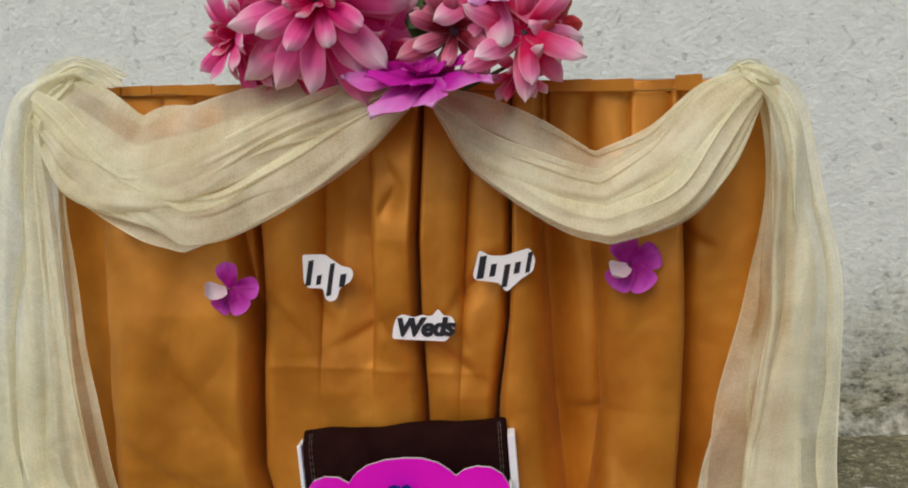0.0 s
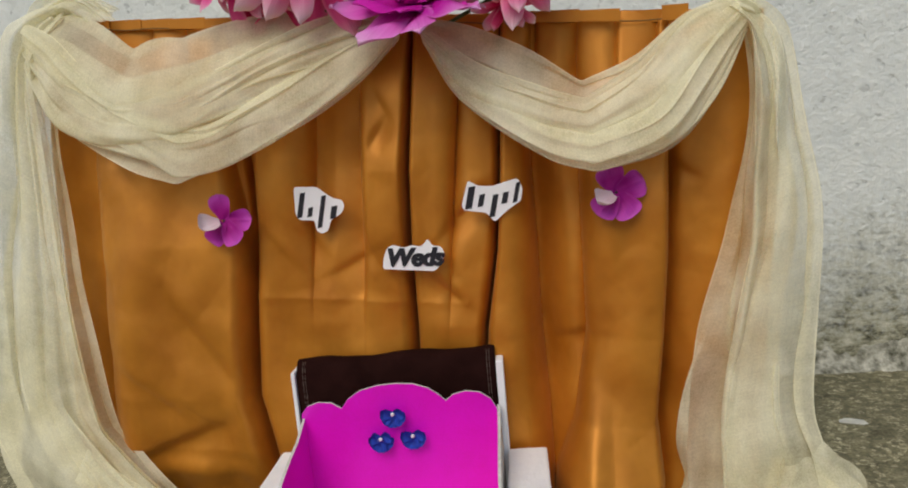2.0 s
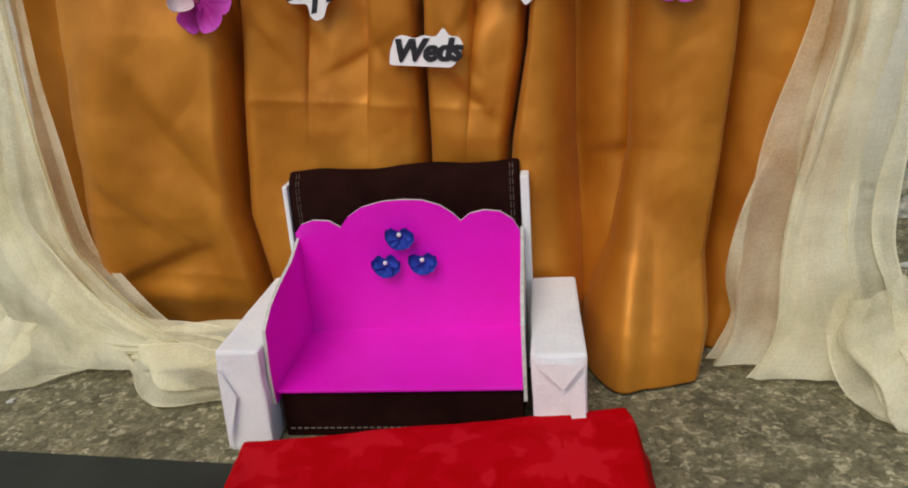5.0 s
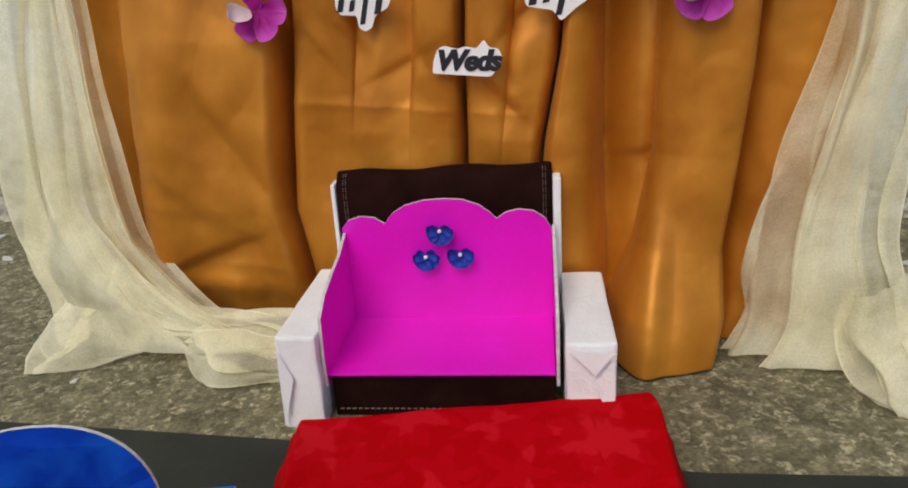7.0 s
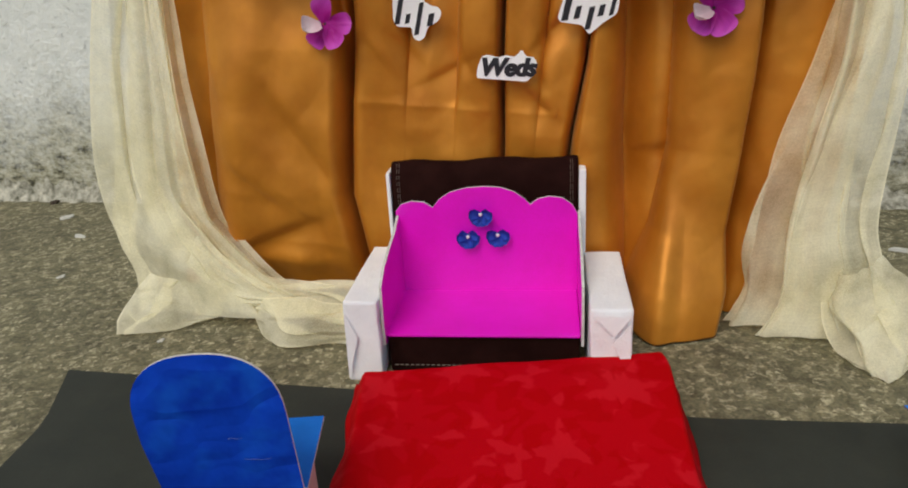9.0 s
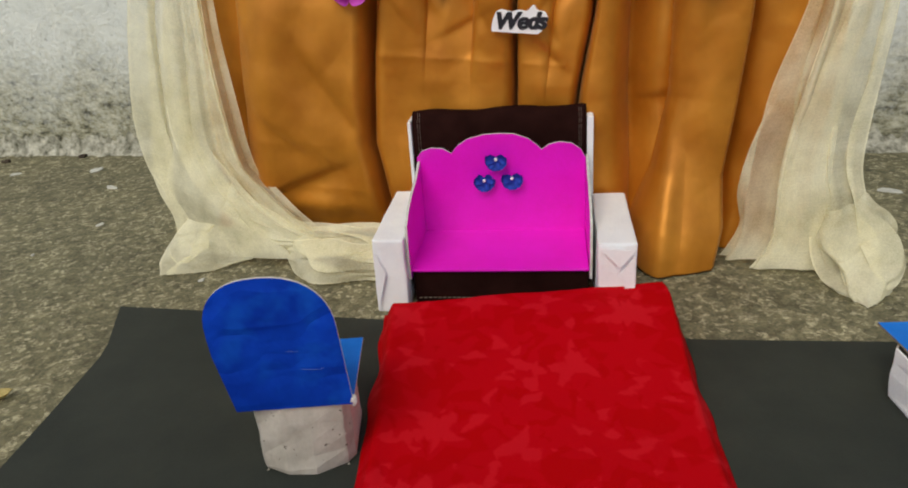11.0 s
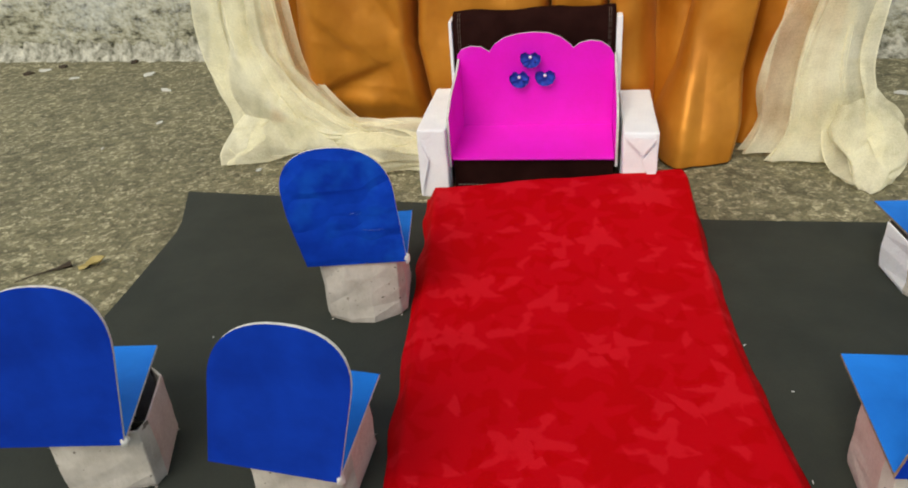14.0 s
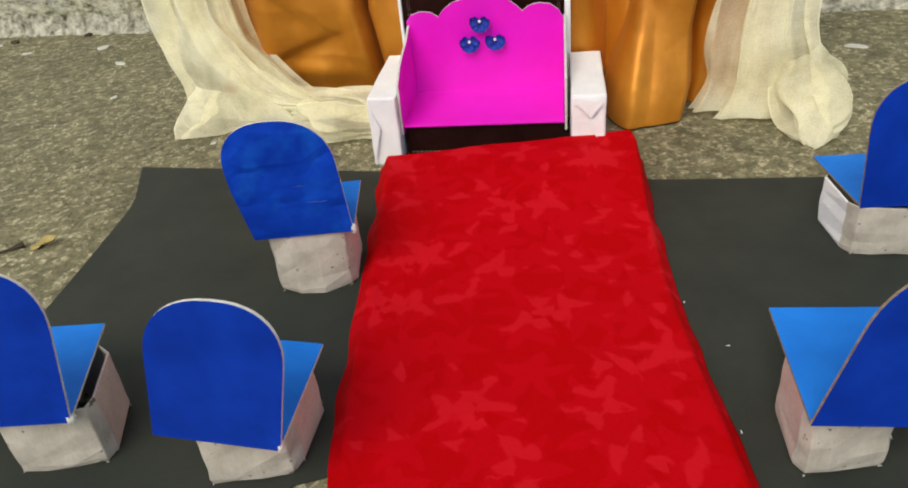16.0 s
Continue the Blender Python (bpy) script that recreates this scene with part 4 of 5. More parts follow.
def cloth_flower(place, facing, rings, label, core=0.006, stamen=True, seed=0, first=0.0):
    """rings: (count, length, width, lift in degrees, droop, material, tipness)."""
    rng = random.Random(seed + 40)
    turn = Vector(facing).normalized().to_track_quat("Z", "Y").to_matrix().to_4x4()
    root = thing("artificial_flower", Matrix.Translation(place) @ turn, label, "flower", "artificial flowers over the backdrop")
    for r, (count, length, width, lift, droop, material, tip) in enumerate(rings):
        cup = -0.04 if material in (PETPURPLE, PETMAGENTA) else -0.24
        kinds = [petal_mesh("petal", length * k, width * k * 0.92, cup * q, droop * q, tip, 0, 0.045, seed + 3 * k) for k, q in ((0.90, 1.3), (1.0, 0.7), (1.06, 1.0))]
        for k in range(count):
            ang = first + 360 * (k + 0.5 * (r % 2)) / count + rng.uniform(-9, 9)
            petal(kinds[(2 * k + r) % 3], material, root, pose(0, 0, 0.0015 * r, 0, 0, ang) @ pose(core * 0.5, 0, 0, rng.uniform(-14, 14), -lift + rng.uniform(-10, 10), rng.uniform(-6, 6)))
    bm = bmesh.new()
    bmesh.ops.create_icosphere(bm, subdivisions=2, radius=core)
    for q in bm.verts:
        q.co.z *= 0.7
    part("flower_heart", bm, STAMEN if stamen else rings[-1][5], root, smooth=True)
    return root


def fl(u, v, y):
    return hung(u, v, BACK - y)


cloth_flower(fl(-0.098, 0.482, 0.610), (0.02, -1, 0.02), [(14, 0.086, 0.031, -4, 0.30, PETPINK, 0.45), (13, 0.070, 0.027, 14, 0.26, PETPINK, 0.45), (10, 0.050, 0.021, 34, 0.16, PETPINK, 0.45), (8, 0.030, 0.013, 60, 0.0, PETROSE, 0.4)], "large pink cloth chrysanthemum with pale petal tips", 0.006, True, 3)
cloth_flower(fl(-0.170, 0.460, 0.630), (-0.65, -0.75, 0.0), [(10, 0.048, 0.023, 5, 0.35, PETPINK, 0.35), (9, 0.040, 0.020, 32, 0.15, PETPINK, 0.35), (6, 0.022, 0.012, 60, 0.0, PETROSE, 0.3)], "pink cloth chrysanthemum half open with curved petals", 0.005, False, 5)
cloth_flower(fl(-0.134, 0.433, 0.640), (-0.1, -0.7, -0.9), [(8, 0.044, 0.019, 10, 0.3, PETROSE, 0.35), (6, 0.030, 0.014, 40, 0.1, PETROSE, 0.35)], "rose pink cloth flower hanging face down", 0.005, False, 6)
cloth_flower(fl(-0.150, 0.452, 0.648), (-0.3, -0.85, -0.4), [(9, 0.042, 0.020, 8, 0.3, PETROSE, 0.35), (7, 0.030, 0.015, 36, 0.1, PETROSE, 0.35)], "deep rose cloth flower tucked behind the chrysanthemums", 0.005, False, 23)
cloth_flower(fl(-0.060, 0.452, 0.640), (0.25, -0.75, -0.75), [(8, 0.046, 0.020, 8, 0.3, PETPINK, 0.35), (6, 0.032, 0.016, 36, 0.1, PETROSE, 0.35)], "pink cloth flower hanging face down", 0.005, False, 16)
cloth_flower(fl(0.054, 0.455, 0.615), (0.22, -1, 0.15), [(7, 0.050, 0.026, 10, 0.26, PETLILY, 0.85), (6, 0.048, 0.024, 34, 0.12, PETLILY, 0.85)], "pink cloth lily with a deep red throat", 0.004, True, 7)
cloth_flower(fl(0.003, 0.458, 0.618), (-0.15, -1, 0.0), [(7, 0.045, 0.020, 12, 0.22, PETMAUVE, 0.65), (6, 0.033, 0.016, 36, 0.1, PETMAUVE, 0.6)], "dusky mauve-pink cloth lily with a dark throat", 0.005, True, 8)
cloth_flower(fl(0.030, 0.488, 0.620), (0.1, -0.8, 0.35), [(9, 0.050, 0.024, 10, 0.2, PETLILY, 0.5), (7, 0.036, 0.019, 40, 0.05, PETPURPLE, 0.5)], "pink and magenta cloth flower facing upward", 0.005, True, 9)
cloth_flower(fl(0.050, 0.430, 0.625), (0.10, -0.7, -0.8), [(6, 0.031, 0.015, 22, 0.3, PETLILY, 0.7), (4, 0.022, 0.011, 50, 0.1, PETROSE, 0.6)], "small drooping pink cloth lily", 0.003, False, 10)
cloth_flower(fl(0.078, 0.464, 0.630), (0.9, -0.5, 0.1), [(6, 0.024, 0.018, 25, 0.1, PETCORAL, 0.2), (5, 0.030, 0.018, 5, 0.2, PETLILY, 0.5)], "coral and pink cloth flower turned aside", 0.004, False, 11)
cloth_flower(fl(-0.018, 0.4225, 0.605), (0.03, -0.38, 0.92), [(8, 0.060, 0.048, 0, 0.02, PETPURPLE, 1.0), (6, 0.044, 0.036, 8, 0.02, PETMAGENTA, 0.8), (5, 0.018, 0.016, 36, 0.0, PETMAGENTA, 0.6)], "flat lilac cloth flower with pointed petals and a magenta middle", 0.003, True, 12, 0.0)

spray = thing("leaf_spray", Matrix.Identity(4), "dark green artificial leaves between the pink flowers", "leaves")
leaf_me = petal_mesh("leaf", 0.036, 0.018, 0.25, 0.2, 0.9, 0, 0.02)
for u, v, y, rx, ry, rz in ((-0.030, 0.462, 0.625, 60, -80, 10), (-0.014, 0.482, 0.63, 80, -150, 0), (-0.060, 0.436, 0.625, 60, 160, 0), (-0.036, 0.474, 0.632, 80, 60, 0)):
    petal(leaf_me, LEAFGREEN, spray, Matrix.Translation(fl(u, v, y)) @ pose(0, 0, 0, rx, ry, rz), "leaf")
for p, q in (((-0.10, 0.47, 0.63), (-0.05, 0.42, 0.645)), ((0.05, 0.44, 0.64), (0.0, 0.415, 0.648)), ((-0.17, 0.45, 0.645), (-0.1, 0.42, 0.65))):
    part("stem", tube_bm([fl(*p), fl(*[(a + b) / 2 for a, b in zip(p, q)]), fl(*q)], 0.0016, 6), LEAFGREEN, spray)

# ---------------------------------------------------------------- the sofa
SOFA = pose(-0.034, 0.505, 0, 0, 0, 4)
sofa = thing("toy_sofa", SOFA, "magenta card toy sofa with brown cloth back and white arms", "sofa")
bm = box_bm((-0.0765, 0.0205, 0.0), (0.0795, 0.112, 0.0335), 0.0012)
base = part("seat_base", bm, DARK, sofa, "dark brown cloth front of the seat")
for z in (0.006,):
    for k in range(34):
        x = -0.073 + k * 0.0044
        s_ = part("stitch", box_bm((x, 0.0197, z), (x + 0.0028, 0.0204, z + 0.0006)), THREAD, base)
bm = box_bm((-0.0775, 0.017, 0.0338), (0.0800, 0.108, 0.0362), 0.0008)
part("seat", bm, PINK, sofa, "glossy magenta card seat")
# scalloped back panel
top = [(-0.0795, 0.060), (-0.0800, 0.100), (-0.0795, 0.117), (-0.0745, 0.1232), (-0.065, 0.1262), (-0.054, 0.1252), (-0.0462, 0.1200), (-0.040, 0.1278), (-0.030, 0.1342), (-0.015, 0.1380), (0.000, 0.1388), (0.014, 0.1378), (0.026, 0.1335), (0.034, 0.1275), (0.0395, 0.1218), (0.046, 0.1268), (0.056, 0.1290), (0.067, 0.1275), (0.0755, 0.1215), (0.0800, 0.1130), (0.0803, 0.036), (-0.0785, 0.036)]
bm = sheet_bm([(a, b) for a, b in top], 0.0022, 1)
pb = part("back_panel", bm, [PINK, EDGE], sofa, "scalloped magenta card back with a white cut edge")
pb.matrix_local = pose(0, 0.108, 0, 0, 0, 0) @ Matrix.Translation((0, 0, 0.0335)) @ pose(0, 0, 0, 3, 0, 0) @ Matrix.Translation((0, 0, -0.036))
# side panels, seen from within
side = [(0.013, 0.0285), (0.011, 0.050), (0.0135, 0.080), (0.030, 0.090), (0.052, 0.096), (0.078, 0.101), (0.106, 0.112), (0.108, 0.0285)]
for x, flip in ((-0.0772, 1), (0.0826, -1)):
    bm = bmesh.new()
    a = [bm.verts.new((x - 0.0022, y, z)) for y, z in side]
    b = [bm.verts.new((x, y, z)) for y, z in side]
    inner, outer = (b, a) if flip > 0 else (a, b)
    f = bm.faces.new(inner)
    g = bm.faces.new(outer[::-1])
    g.material_index = 1
    for i in range(len(side)):
        j = (i + 1) % len(side)
        h = bm.faces.new((a[i], a[j], b[j], b[i]))
        h.material_index = 1
    bmesh.ops.recalc_face_normals(bm, faces=bm.faces)
    part("side_panel", bm, [PINK, EDGE], sofa, "magenta card side with a white cut edge")
# dark cloth back over a white board
bm = bmesh.new()
sec = [(0.1140, 0.0), (0.1140, 0.128), (0.1150, 0.142), (0.1185, 0.1490), (0.1240, 0.1530), (0.1300, 0.1525), (0.1335, 0.1470), (0.1345, 0.14), (0.1350, 0.0)]
nx = 40
rings = [[bm.verts.new((-0.0845 + 0.1655 * i / nx, y + 0.0006 * math.sin(i * 0.9 + z * 60), z + 0.0012 * math.sin(i * 0.33) * (z > 0.13) + 0.0022 * i / nx * (z > 0.13))) for y, z in sec] for i in range(nx + 1)]
for a, b in zip(rings, rings[1:]):
    for i in range(len(sec) - 1):
        bm.faces.new((a[i], b[i], b[i + 1], a[i + 1]))
bm.faces.new(rings[0])
bm.faces.new(rings[-1][::-1])
bmesh.ops.recalc_face_normals(bm, faces=bm.faces)
back = part("backrest", bm, DARK, sofa, "dark brown cloth turned over the backrest", smooth=True)
for x in (-0.0788, -0.0768, 0.0743, 0.0763):
    p = [(x, y - 0.0006, z + 0.0008 + 0.0011 * (x > 0)) for y, z in curve_through([(0.1140, 0.03), (0.1140, 0.128), (0.1150, 0.142), (0.1185, 0.1492), (0.1240, 0.1533)], 90)]
    for k in range(0, 86, 4):
        part("stitch", tube_bm(p[k : k + 4], 0.00017, 4), THREAD, back)
for x0, x1 in ((-0.0885, -0.0850), (0.0815, 0.0875)):
    bm = box_bm((x0, 0.1120 if x0 < 0 else 0.1085, 0.0), (x1, 0.1370, 0.146 if x0 < 0 else 0.1475), 0.0012)
    part("white_board_edge", bm, PAPER, sofa, "white paper edge beside the cloth")
# paper-wrapped arms


def arm(x0, x1, y0, y1, h, seed):
    bm = box_bm((x0, y0, 0), (x1, y1, h), 0.0022, 2)
    bmesh.ops.subdivide_edges(bm, edges=bm.edges[:], cuts=3, use_grid_fill=True)
    for v in bm.verts:
        v.co += Vector(noise.noise_vector(v.co * 60 + Vector((seed, 0, 0)))) * 0.0011
        v.co.z = max(v.co.z, 0)
    ob = part("armrest", bm, PAPER, sofa, "armrest wrapped in creased white paper", smooth=False)
    # folded flaps of the wrapping on the front
    xm = (x0 + x1) / 2
    for k, tri in enumerate(([(x0 + 0.002, h - 0.003), (x1 - 0.002, h - 0.004), (xm + 0.002, h - 0.020)], [(x0 + 0.001, 0.004), (x0 + 0.002, h - 0.008), (xm - 0.003, h - 0.030)], [(x1 - 0.001, 0.006), (x1 - 0.002, h - 0.010), (xm + 0.002, h - 0.026)])):
        bm = sheet_bm(tri, 0.0005, 0)
        fl_ = part("paper_flap", bm, PAPER, ob)
        fl_.matrix_local = pose(0, y0 - 0.0012 - 0.0006 * (k == 0), 0, 0, 0, (-1.5, 1.2, -1.2)[k])
    return ob


arm(-0.1085, -0.0800, 0.004, 0.128, 0.0712, 1)
arm(0.0860, 0.1180, -0.008, 0.112, 0.0712, 5)
# little blue cloth flowers with pearls
for x, z in ((-0.0035, 0.1115), (-0.0155, 0.0905), (0.0110, 0.0920)):
    root = thing("cloth_flower", SOFA @ pose(x, 0.1058 - (z - 0.036) * 0.0524 - 0.0042, z), "small dark blue velvet flower with a pearl bead", "flower", "pearl-centred flowers on the sofa")
    me = petal_mesh("velvet_petal", 0.0100, 0.0125, 0.2, -0.05, 0.2, 0, 0.05)
    for k in range(5):
        petal(me, VELVET, root, pose(0, 0, 0, 90, 0, 0) @ pose(0, 0, 0.0005 * k, 0, 0, (200, 265, 335, 20, 160)[k] + random.uniform(-14, 14)) @ pose(0, 0, 0, random.uniform(-15, 15), random.uniform(-14, 2), 0) @ Matrix.Diagonal((*((1.12,) * 3 if k < 3 else (0.92,) * 3), 1)))
    bm = bmesh.new()
    bmesh.ops.create_uvsphere(bm, u_segments=12, v_segments=8, radius=0.0017)
    p = part("pearl", bm, PEARL, root, "round white pearl bead", smooth=True)
    p.matrix_local = pose(0, -0.0030, 0.001)

# ---------------------------------------------------------------- black mat and red runner
rim = [(-0.398, 0.491), (-0.137, 0.486), (0.138, 0.4745), (0.281, 0.483), (0.46, 0.488), (0.47, 0.05), (0.2, 0.09), (-0.064, 0.116), (-0.082, 0.108), (-0.100, 0.082), (-0.336, 0.055), (-0.338, 0.16), (-0.344, 0.25), (-0.350, 0.31), (-0.362, 0.405), (-0.368, 0.425)]
bm = bmesh.new()
lo = [bm.verts.new((x, y, 0.0004)) for x, y in rim]
hi = [bm.verts.new((x, y, 0.0016)) for x, y in rim]
bm.faces.new(hi)
bm.faces.new(lo[::-1])
for i in range(len(rim)):
    j = (i + 1) % len(rim)
    bm.faces.new((lo[i], lo[j], hi[j], hi[i]))
bmesh.ops.recalc_face_normals(bm, faces=bm.faces)
mat_ = part("floor_mat", bm, BLACKMAT)
tagged(mat_, "matt charcoal-black paper mat lying on the concrete", "mat")

n_r, m_r = 220, 130
left = curve_through([(-0.134, 0.492), (-0.116, 0.400), (-0.097, 0.290), (-0.078, 0.180), (-0.062, 0.105), (-0.046, 0.010), (-0.042, -0.02)], n_r)
right = curve_through([(0.1175, 0.524), (0.128, 0.400), (0.1405, 0.288), (0.156, 0.205), (0.170, 0.135), (0.190, 0.020), (0.192, -0.02)], n_r)
pts = np.zeros((n_r, m_r, 3))
for i in range(n_r):
    s = i / (n_r - 1)
    for j in range(m_r):
        c = j / (m_r - 1)
        x, y = left[i] * (1 - c) + right[i] * c
        top_z = (0.0115 + 0.0125 * c) * (1 - smooth01(s / 0.35)) + 0.0062 + 0.003 * c
        edge = min(c, 1 - c) * 0.24
        k = smooth01(edge / 0.010)
        wav = 0.0012 * noise.noise((x * 16, y * 16, 0)) + 0.0005 * noise.noise((x * 50, y * 50, 4))
        fold = 0.0045 * math.exp(-(((c - 0.045) / 0.03) ** 2)) * (0.5 + noise.noise((y * 22, 3, 0)))
        end = smooth01(s / 0.022)
        z = 0.0022 + (top_z + wav + fold) * (0.10 + 0.90 * k) * (0.06 + 0.94 * end)
        side_ = (1 - k) * (0.0035 * noise.noise((y * 26, 9 + round(c), 0)))
        # the far corner on the right is rounded off
        x -= 0.014 * max(0.0, 1 - s / 0.05) ** 2 * c**5
        pts[i, j] = (x + side_, y, max(z, 0.0020))
runner = link("red_runner", grid_mesh("red_runner", pts), RED)
tagged(runner, "red jacquard cloth runner with a tone-on-tone leaf pattern", "carpet")
sol = runner.modifiers.new("thick", "SOLIDIFY")
sol.thickness, sol.offset = 0.0008, 1


# ---------------------------------------------------------------- small card chairs
def arch(width, height, straight, skew, cut=0.0, n=22):
    """Outline of a backrest: straight sides, then a round head."""
    half = width / 2
    pts = [(-half + cut, 0.0), (half, 0.0), (half, straight)]
    for k in range(1, n):
        a = math.pi * k / n
        pts.append((half * math.copysign(abs(math.cos(a)) ** 0.85, math.cos(a)), straight + (height - straight) * math.sin(a) ** 0.85))
    pts += [(-half, straight)]
    if cut:
        pts += [(-half, straight * 0.75)]
    return [(x + skew * z, z) for x, z in pts]


def chair(bl, br, front, foot_l, foot_r, h, height, skew, seed, lean=0.0, cut=0.0, edge=EDGE, mirror=False, depth=0.058, twist=0.0, label="", belly=0.0015, side=None):
    """bl, br: the ends of the backrest's lower edge; front: the seat's free front corner; foot_l, foot_r: the base's rear corners."""
    rng = random.Random(seed)
    bl, br, front, fl2, fr2 = [Vector((*p, 0)) for p in (bl, br, front, foot_l, foot_r)]
    mid = (fl2 + fr2) / 2
    root = thing("toy_chair", Matrix.Translation(mid), label, "chair", "small card chairs on the mat")
    # base: a folded cardboard tube with clipped corners, wider at the top
    along = (fr2 - fl2).normalized()
    vec = front - (bl if mirror else br)
    ahead = vec.normalized()
    wd = (fr2 - fl2).length
    ring = [(0, 0), (wd * 0.28, -0.85), (wd * 0.62, -1.0), (wd, 0), (wd + 0.004, 0.009), (wd + 0.004, depth - 0.010), (wd - 0.004, depth), (0.004, depth), (-0.004, depth - 0.010), (-0.004, 0.009)]
    bm = bmesh.new()
    levels = []
    for z, g in ((0.0018, 0.985), (h * 0.12, 1.0), (h * 0.3, 0.995), (h * 0.5, 1.0), (h * 0.75, 1.0), (h, 1.0)):
        lev = []
        for a, b in ring:
            b = b if b > -0.5 else b * belly * (1 - 0.9 * z / h)
            p = fl2 - mid + along * (wd / 2 + (a - wd / 2) * g) + ahead * (depth / 2 + (b - depth / 2) * g)
            lev.append(bm.verts.new((p.x + rng.uniform(-0.0007, 0.0007), p.y + rng.uniform(-0.0007, 0.0007), z + (rng.uniform(-0.0008, 0.0016) if z < 0.01 else rng.uniform(-0.0005, 0.0005)))))
        levels.append(lev)
    for a, b in zip(levels, levels[1:]):
        for i in range(len(a)):
            j = (i + 1) % len(a)
            f = bm.faces.new((a[i], a[j], b[j], b[i]))
            f.material_index = 1 if i in (4, 8) else 0
    part_base = part("base", bm, [CARDBOARD, side or CARDPINK], root, "folded bare cardboard base with rubbed edges")
    sd = part_base.modifiers.new("thick", "SOLIDIFY")
    sd.thickness, sd.offset = 0.0016, 0
    bv = part_base.modifiers.new("worn", "BEVEL")
    bv.width, bv.segments = 0.0008, 2
    # torn paper fibres along the folds and foot
    for k in range(9):
        a, b = ring[rng.choice((0, 3, 4, 5))]
        p = fl2 - mid + along * a + ahead * b + Vector((0, 0, rng.uniform(0.0, h * 0.9) if k % 2 else 0.002))
        q = p + Vector((rng.uniform(-0.003, 0.003), -0.0015, rng.uniform(-0.002, 0.003)))
        part("frayed_fibre", tube_bm([p, (p + q) / 2, q], [0.0006, 0.0004, 0.0002], 4), CARDBOARD, part_base)
    # seat
    inset = (br - bl).normalized() * (0.014 if cut else 0.0)
    quad = [bl + inset, br, br + vec, bl + vec + inset]
    bm = bmesh.new()
    lo_ = [bm.verts.new((p.x - mid.x, p.y - mid.y, h + 0.0008 + (0.004 * twist if i > 1 else 0))) for i, p in enumerate(quad)]
    hi_ = [bm.verts.new(v.co + Vector((0, 0, 0.0018))) for v in lo_]
    bm.faces.new(hi_)
    bm.faces.new(lo_[::-1]).material_index = 1
    for i in range(4):
        j = (i + 1) % 4
        bm.faces.new((lo_[i], lo_[j], hi_[j], hi_[i])).material_index = 1
    bmesh.ops.recalc_face_normals(bm, faces=bm.faces)
    part("seat", bm, [LITBLUE, edge], root, "blue card seat, painted lighter for light from above")
    # backrest
    wide = (br - bl).length
    outline_ = arch(wide, height, height * 0.60, skew, cut)
    bm = sheet_bm(outline_, 0.0018, 1)
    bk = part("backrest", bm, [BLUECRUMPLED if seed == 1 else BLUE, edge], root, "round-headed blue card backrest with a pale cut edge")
    d = br - bl
    c0 = (bl + br) / 2 - mid
    bk.matrix_local = Matrix.Translation((c0.x, c0.y, h + 0.0004)) @ pose(0, 0, 0, lean, 0, math.degrees(math.atan2(d.y, d.x)))
    # pale scuffs on the card
    for k in range(2 if seed == 1 else 0):
        x0, z0 = rng.uniform(-0.2, 0.15) * wide, height * rng.uniform(0.2, 0.5)
        sc = part("scuff", tube_bm([(x0 + 0.0025 * j * (1 + k), -0.0023 + 0.0001 * j, z0 + 0.0006 * math.sin(j * 2 + k)) for j in range(4)], [0.00006, 0.00012, 0.0001, 0.00006], 4), SCUFF, bk)
    # rubbed tape and glue at the corner of seat and back
    p = br - mid + Vector((0, 0, h + 0.002))
    bm = bmesh.new()
    bmesh.ops.create_icosphere(bm, subdivisions=2, radius=0.0032)
    for q in bm.verts:
        q.co = Vector((q.co.x * 0.7, q.co.y * 0.8, q.co.z * 1.3)) * (1 + 0.5 * noise.noise(q.co * 900 + Vector((seed, 0, 0))))
    g = part("glue_blob", bm, EDGE, root, "dried glue and torn paper")
    g.location = p
    return root


chair((-0.1725, 0.2820), (-0.0958, 0.2990), (-0.112, 0.372), (-0.1570, 0.2875), (-0.1052, 0.2990), 0.051, 0.092, -0.07, 1, 0, 0.005, label="blue card chair with scuffed wrinkled backrest, cardboard base", belly=0.009)
chair((-0.1490, 0.0985), (-0.0740, 0.0950), (-0.0785, 0.175), (-0.1290, 0.1033), (-0.0850, 0.1158), 0.046, 0.096, 0.25, 2, 0, 0, label="blue card chair with smooth white-edged backrest, cardboard base")
chair((-0.275, 0.089), (-0.202, 0.102), (-0.232, 0.183), (-0.2502, 0.0986), (-0.2017, 0.1118), 0.046, 0.104, 0.20, 3, 0, 0, label="blue card chair with a gaping seat corner on a cardboard base")
chair((0.265, 0.362), (0.338, 0.372), (0.2488, 0.438), (0.2665, 0.3615), (0.312, 0.3615), 0.041, 0.098, -0.08, 4, 0, 0, OLDEDGE, True, label="blue card chair with brown-edged backrest, grey cardboard base", side=PAPER)
chair((0.1885, 0.139), (0.262, 0.145), (0.183, 0.229), (0.194, 0.145), (0.2343, 0.1563), 0.046, 0.098, 0.23, 5, 0, 0, OLDEDGE, True, label="blue card chair with a brown-edged backrest and a lit-toned seat")

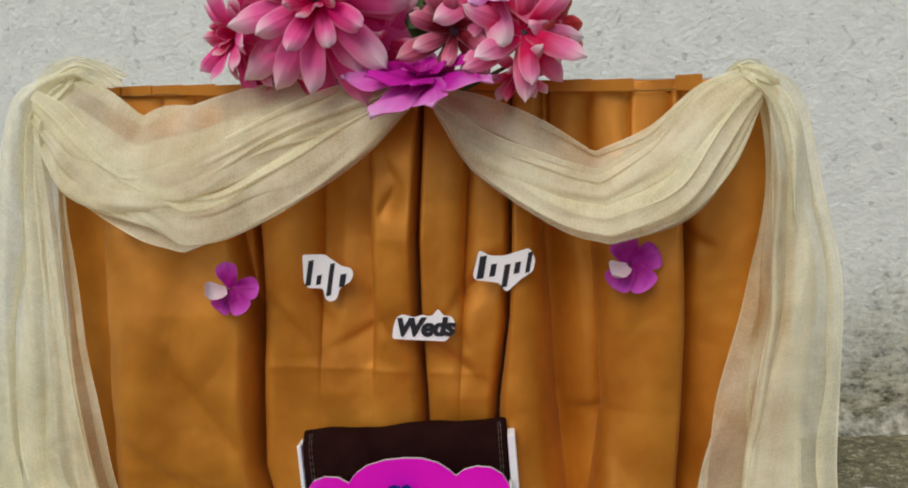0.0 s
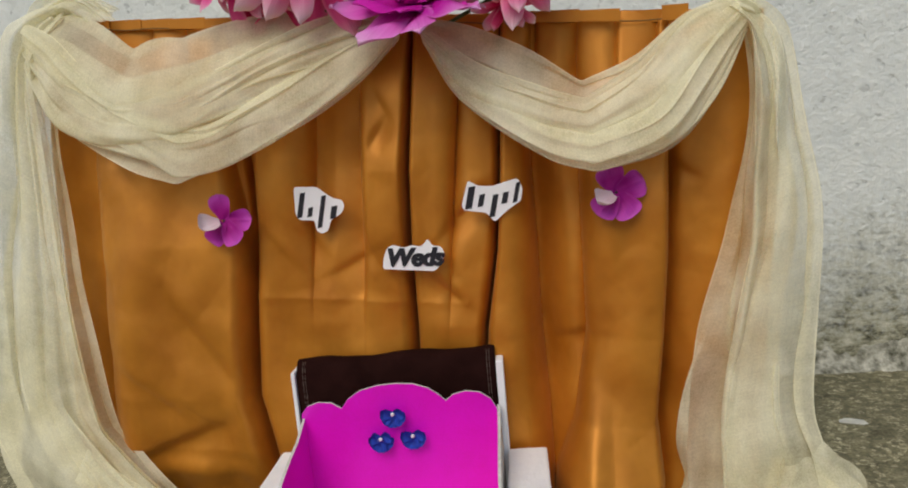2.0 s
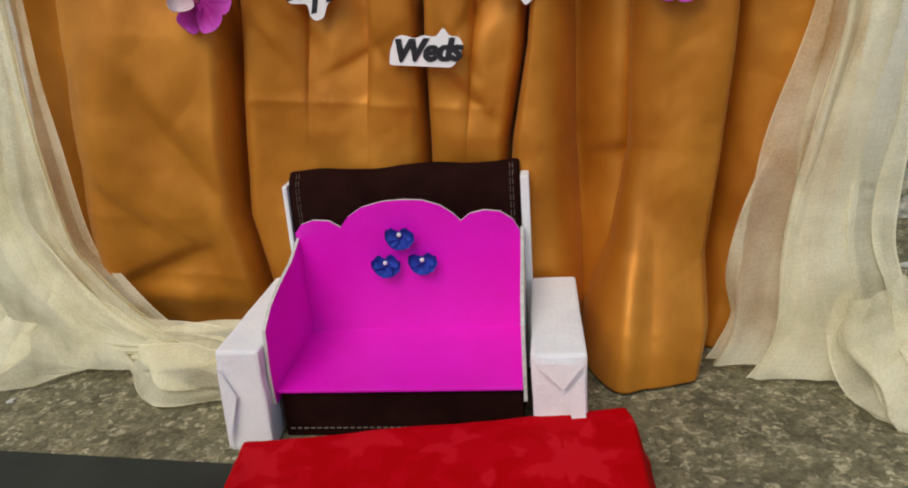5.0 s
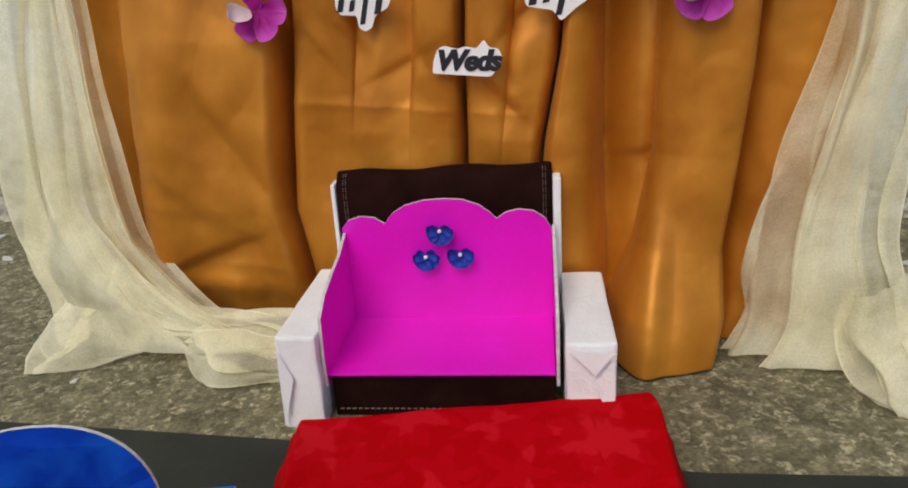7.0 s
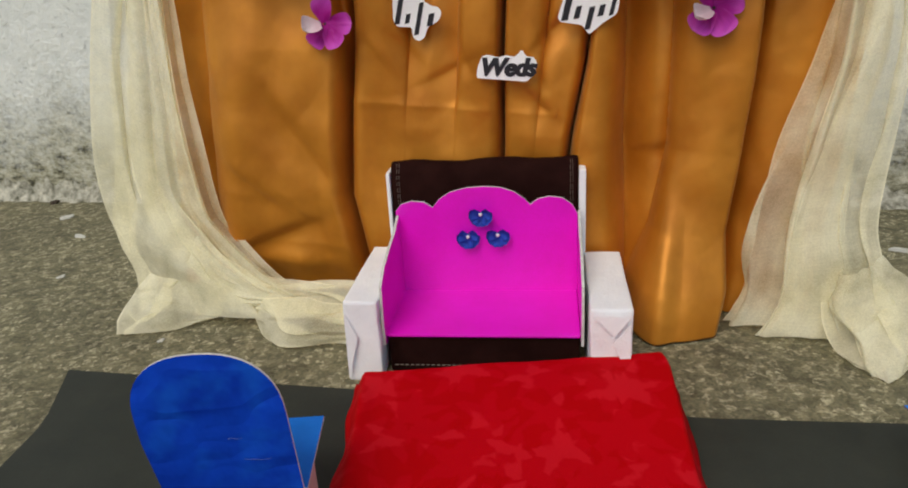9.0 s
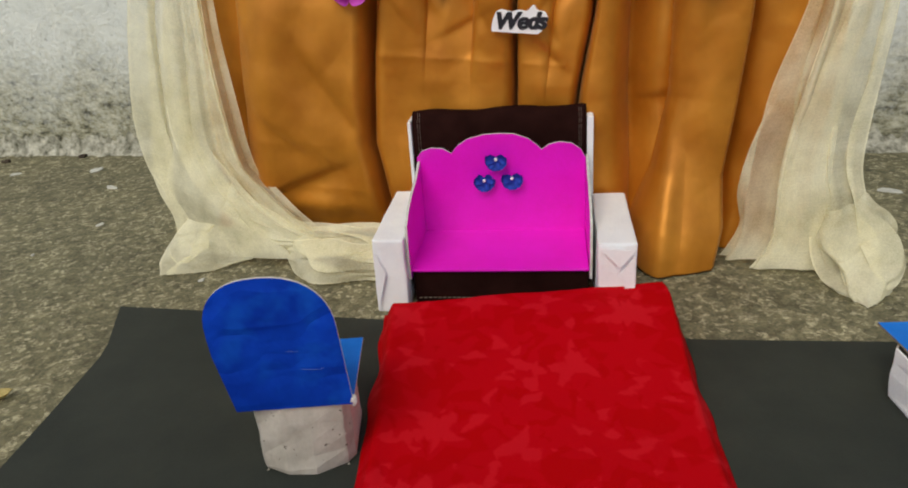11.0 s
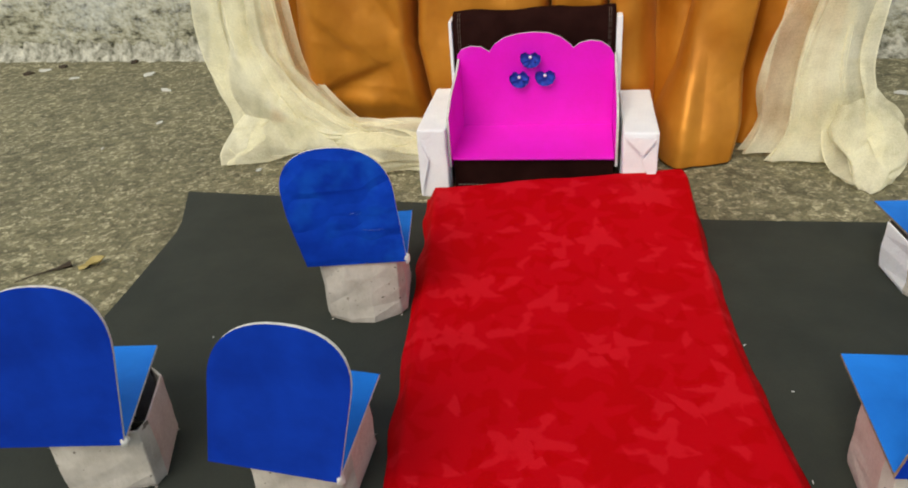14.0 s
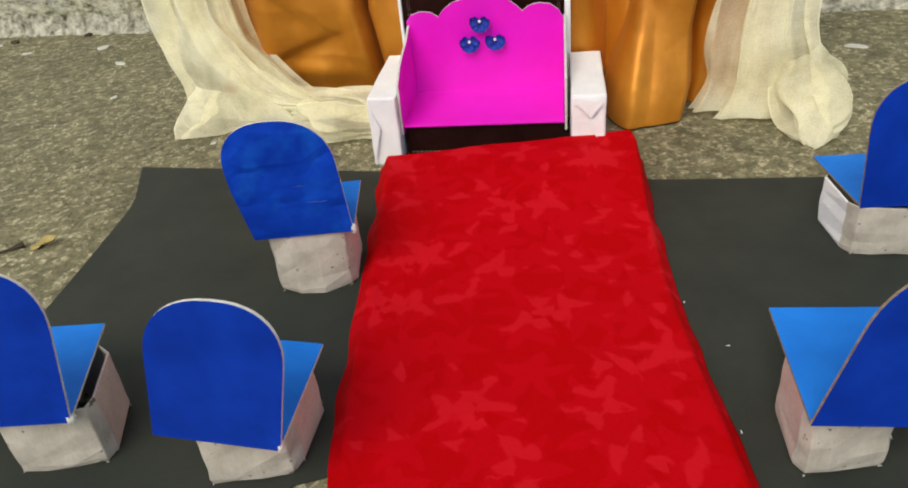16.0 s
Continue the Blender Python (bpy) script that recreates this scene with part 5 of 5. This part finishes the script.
# ---------------------------------------------------------------- litter on the concrete
leaf = thing("dry_leaf", pose(-0.4095, 0.3404, 0.0025, 4, -6, 35), "small curled yellow-brown dry leaf on the concrete", "leaf")
petal(petal_mesh("blade", 0.026, 0.014, 0.3, -0.12, 0.8, 0, 0.08), DRYLEAF, leaf, pose(-0.012, 0, 0), "blade")
twig = part("twig", tube_bm([(-0.462, 0.304, 0.002), (-0.450, 0.317, 0.0025), (-0.438, 0.328, 0.0025), (-0.428, 0.337, 0.0035)], [0.0004, 0.0007, 0.0011, 0.0032], 6), TWIG)
tagged(twig, "thin dark dry twig with a small bud on the concrete", "twig")
rng = random.Random(8)
for x, y, r in ((-0.913, 0.919, 0.012), (-0.826, 0.876, 0.008), (-0.702, 0.895, 0.011), (-0.625, 0.821, 0.010), (-0.554, 0.689, 0.006), (-0.345, 0.552, 0.004), (0.377, 0.822, 0.012), (0.43, 0.66, 0.005), (-0.58, 0.60, 0.003)):
    bm = bmesh.new()
    ring = [bm.verts.new((r * rng.uniform(0.6, 1.3) * math.cos(a), 0.6 * r * rng.uniform(0.6, 1.3) * math.sin(a), 0.0012)) for a in np.linspace(0, 6.28, 8, endpoint=False)]
    low = [bm.verts.new((v.co.x * 1.1, v.co.y * 1.1, 0.0)) for v in ring]
    bm.faces.new(ring)
    for i in range(8):
        bm.faces.new((low[i], low[(i + 1) % 8], ring[(i + 1) % 8], ring[i]))
    c = part("paint_chip", bm, CHIP)
    c.matrix_world = pose(x, y, 0.0002, 0, 0, rng.uniform(0, 360))
    tagged(c, "flake of old white wall paint on the concrete", "debris", "flakes of wall paint")
# bits of dirt by the wall and white lint on the mat


def crumb(name, x, y, z, size, material, label, group, seed):
    bm = bmesh.new()
    bmesh.ops.create_icosphere(bm, subdivisions=2, radius=1)
    for q in bm.verts:
        d = 1 + 0.45 * noise.noise(q.co * 1.7 + Vector((seed, 0, 0)))
        q.co = Vector((q.co.x * size[0] * d, q.co.y * size[1] * d, max(q.co.z * size[2] * d, -0.3 * size[2])))
    ob = part(name, bm, material)
    ob.matrix_world = pose(x, y, z + 0.3 * size[2], 0, 0, 47 * seed)
    return tagged(ob, label, "debris", group)


for k, (x, y) in enumerate(((-0.890, 0.935), (-0.930, 0.897), (-0.770, 0.962))):
    crumb("soil_crumb", x, y, 0.0, (0.009, 0.006, 0.004), TWIG, "small dark crumb of soil near the wall's foot", "crumbs of soil", k)
for k, (x, y) in enumerate(((0.167, 0.248), (0.1425, 0.293), (0.166, 0.173), (-0.241, 0.253))):
    crumb("lint", x, y, 0.0016, (0.0013, 0.0003, 0.0003), LABELPAPER, "tiny white thread of lint on the black mat", "lint on the mat", k)
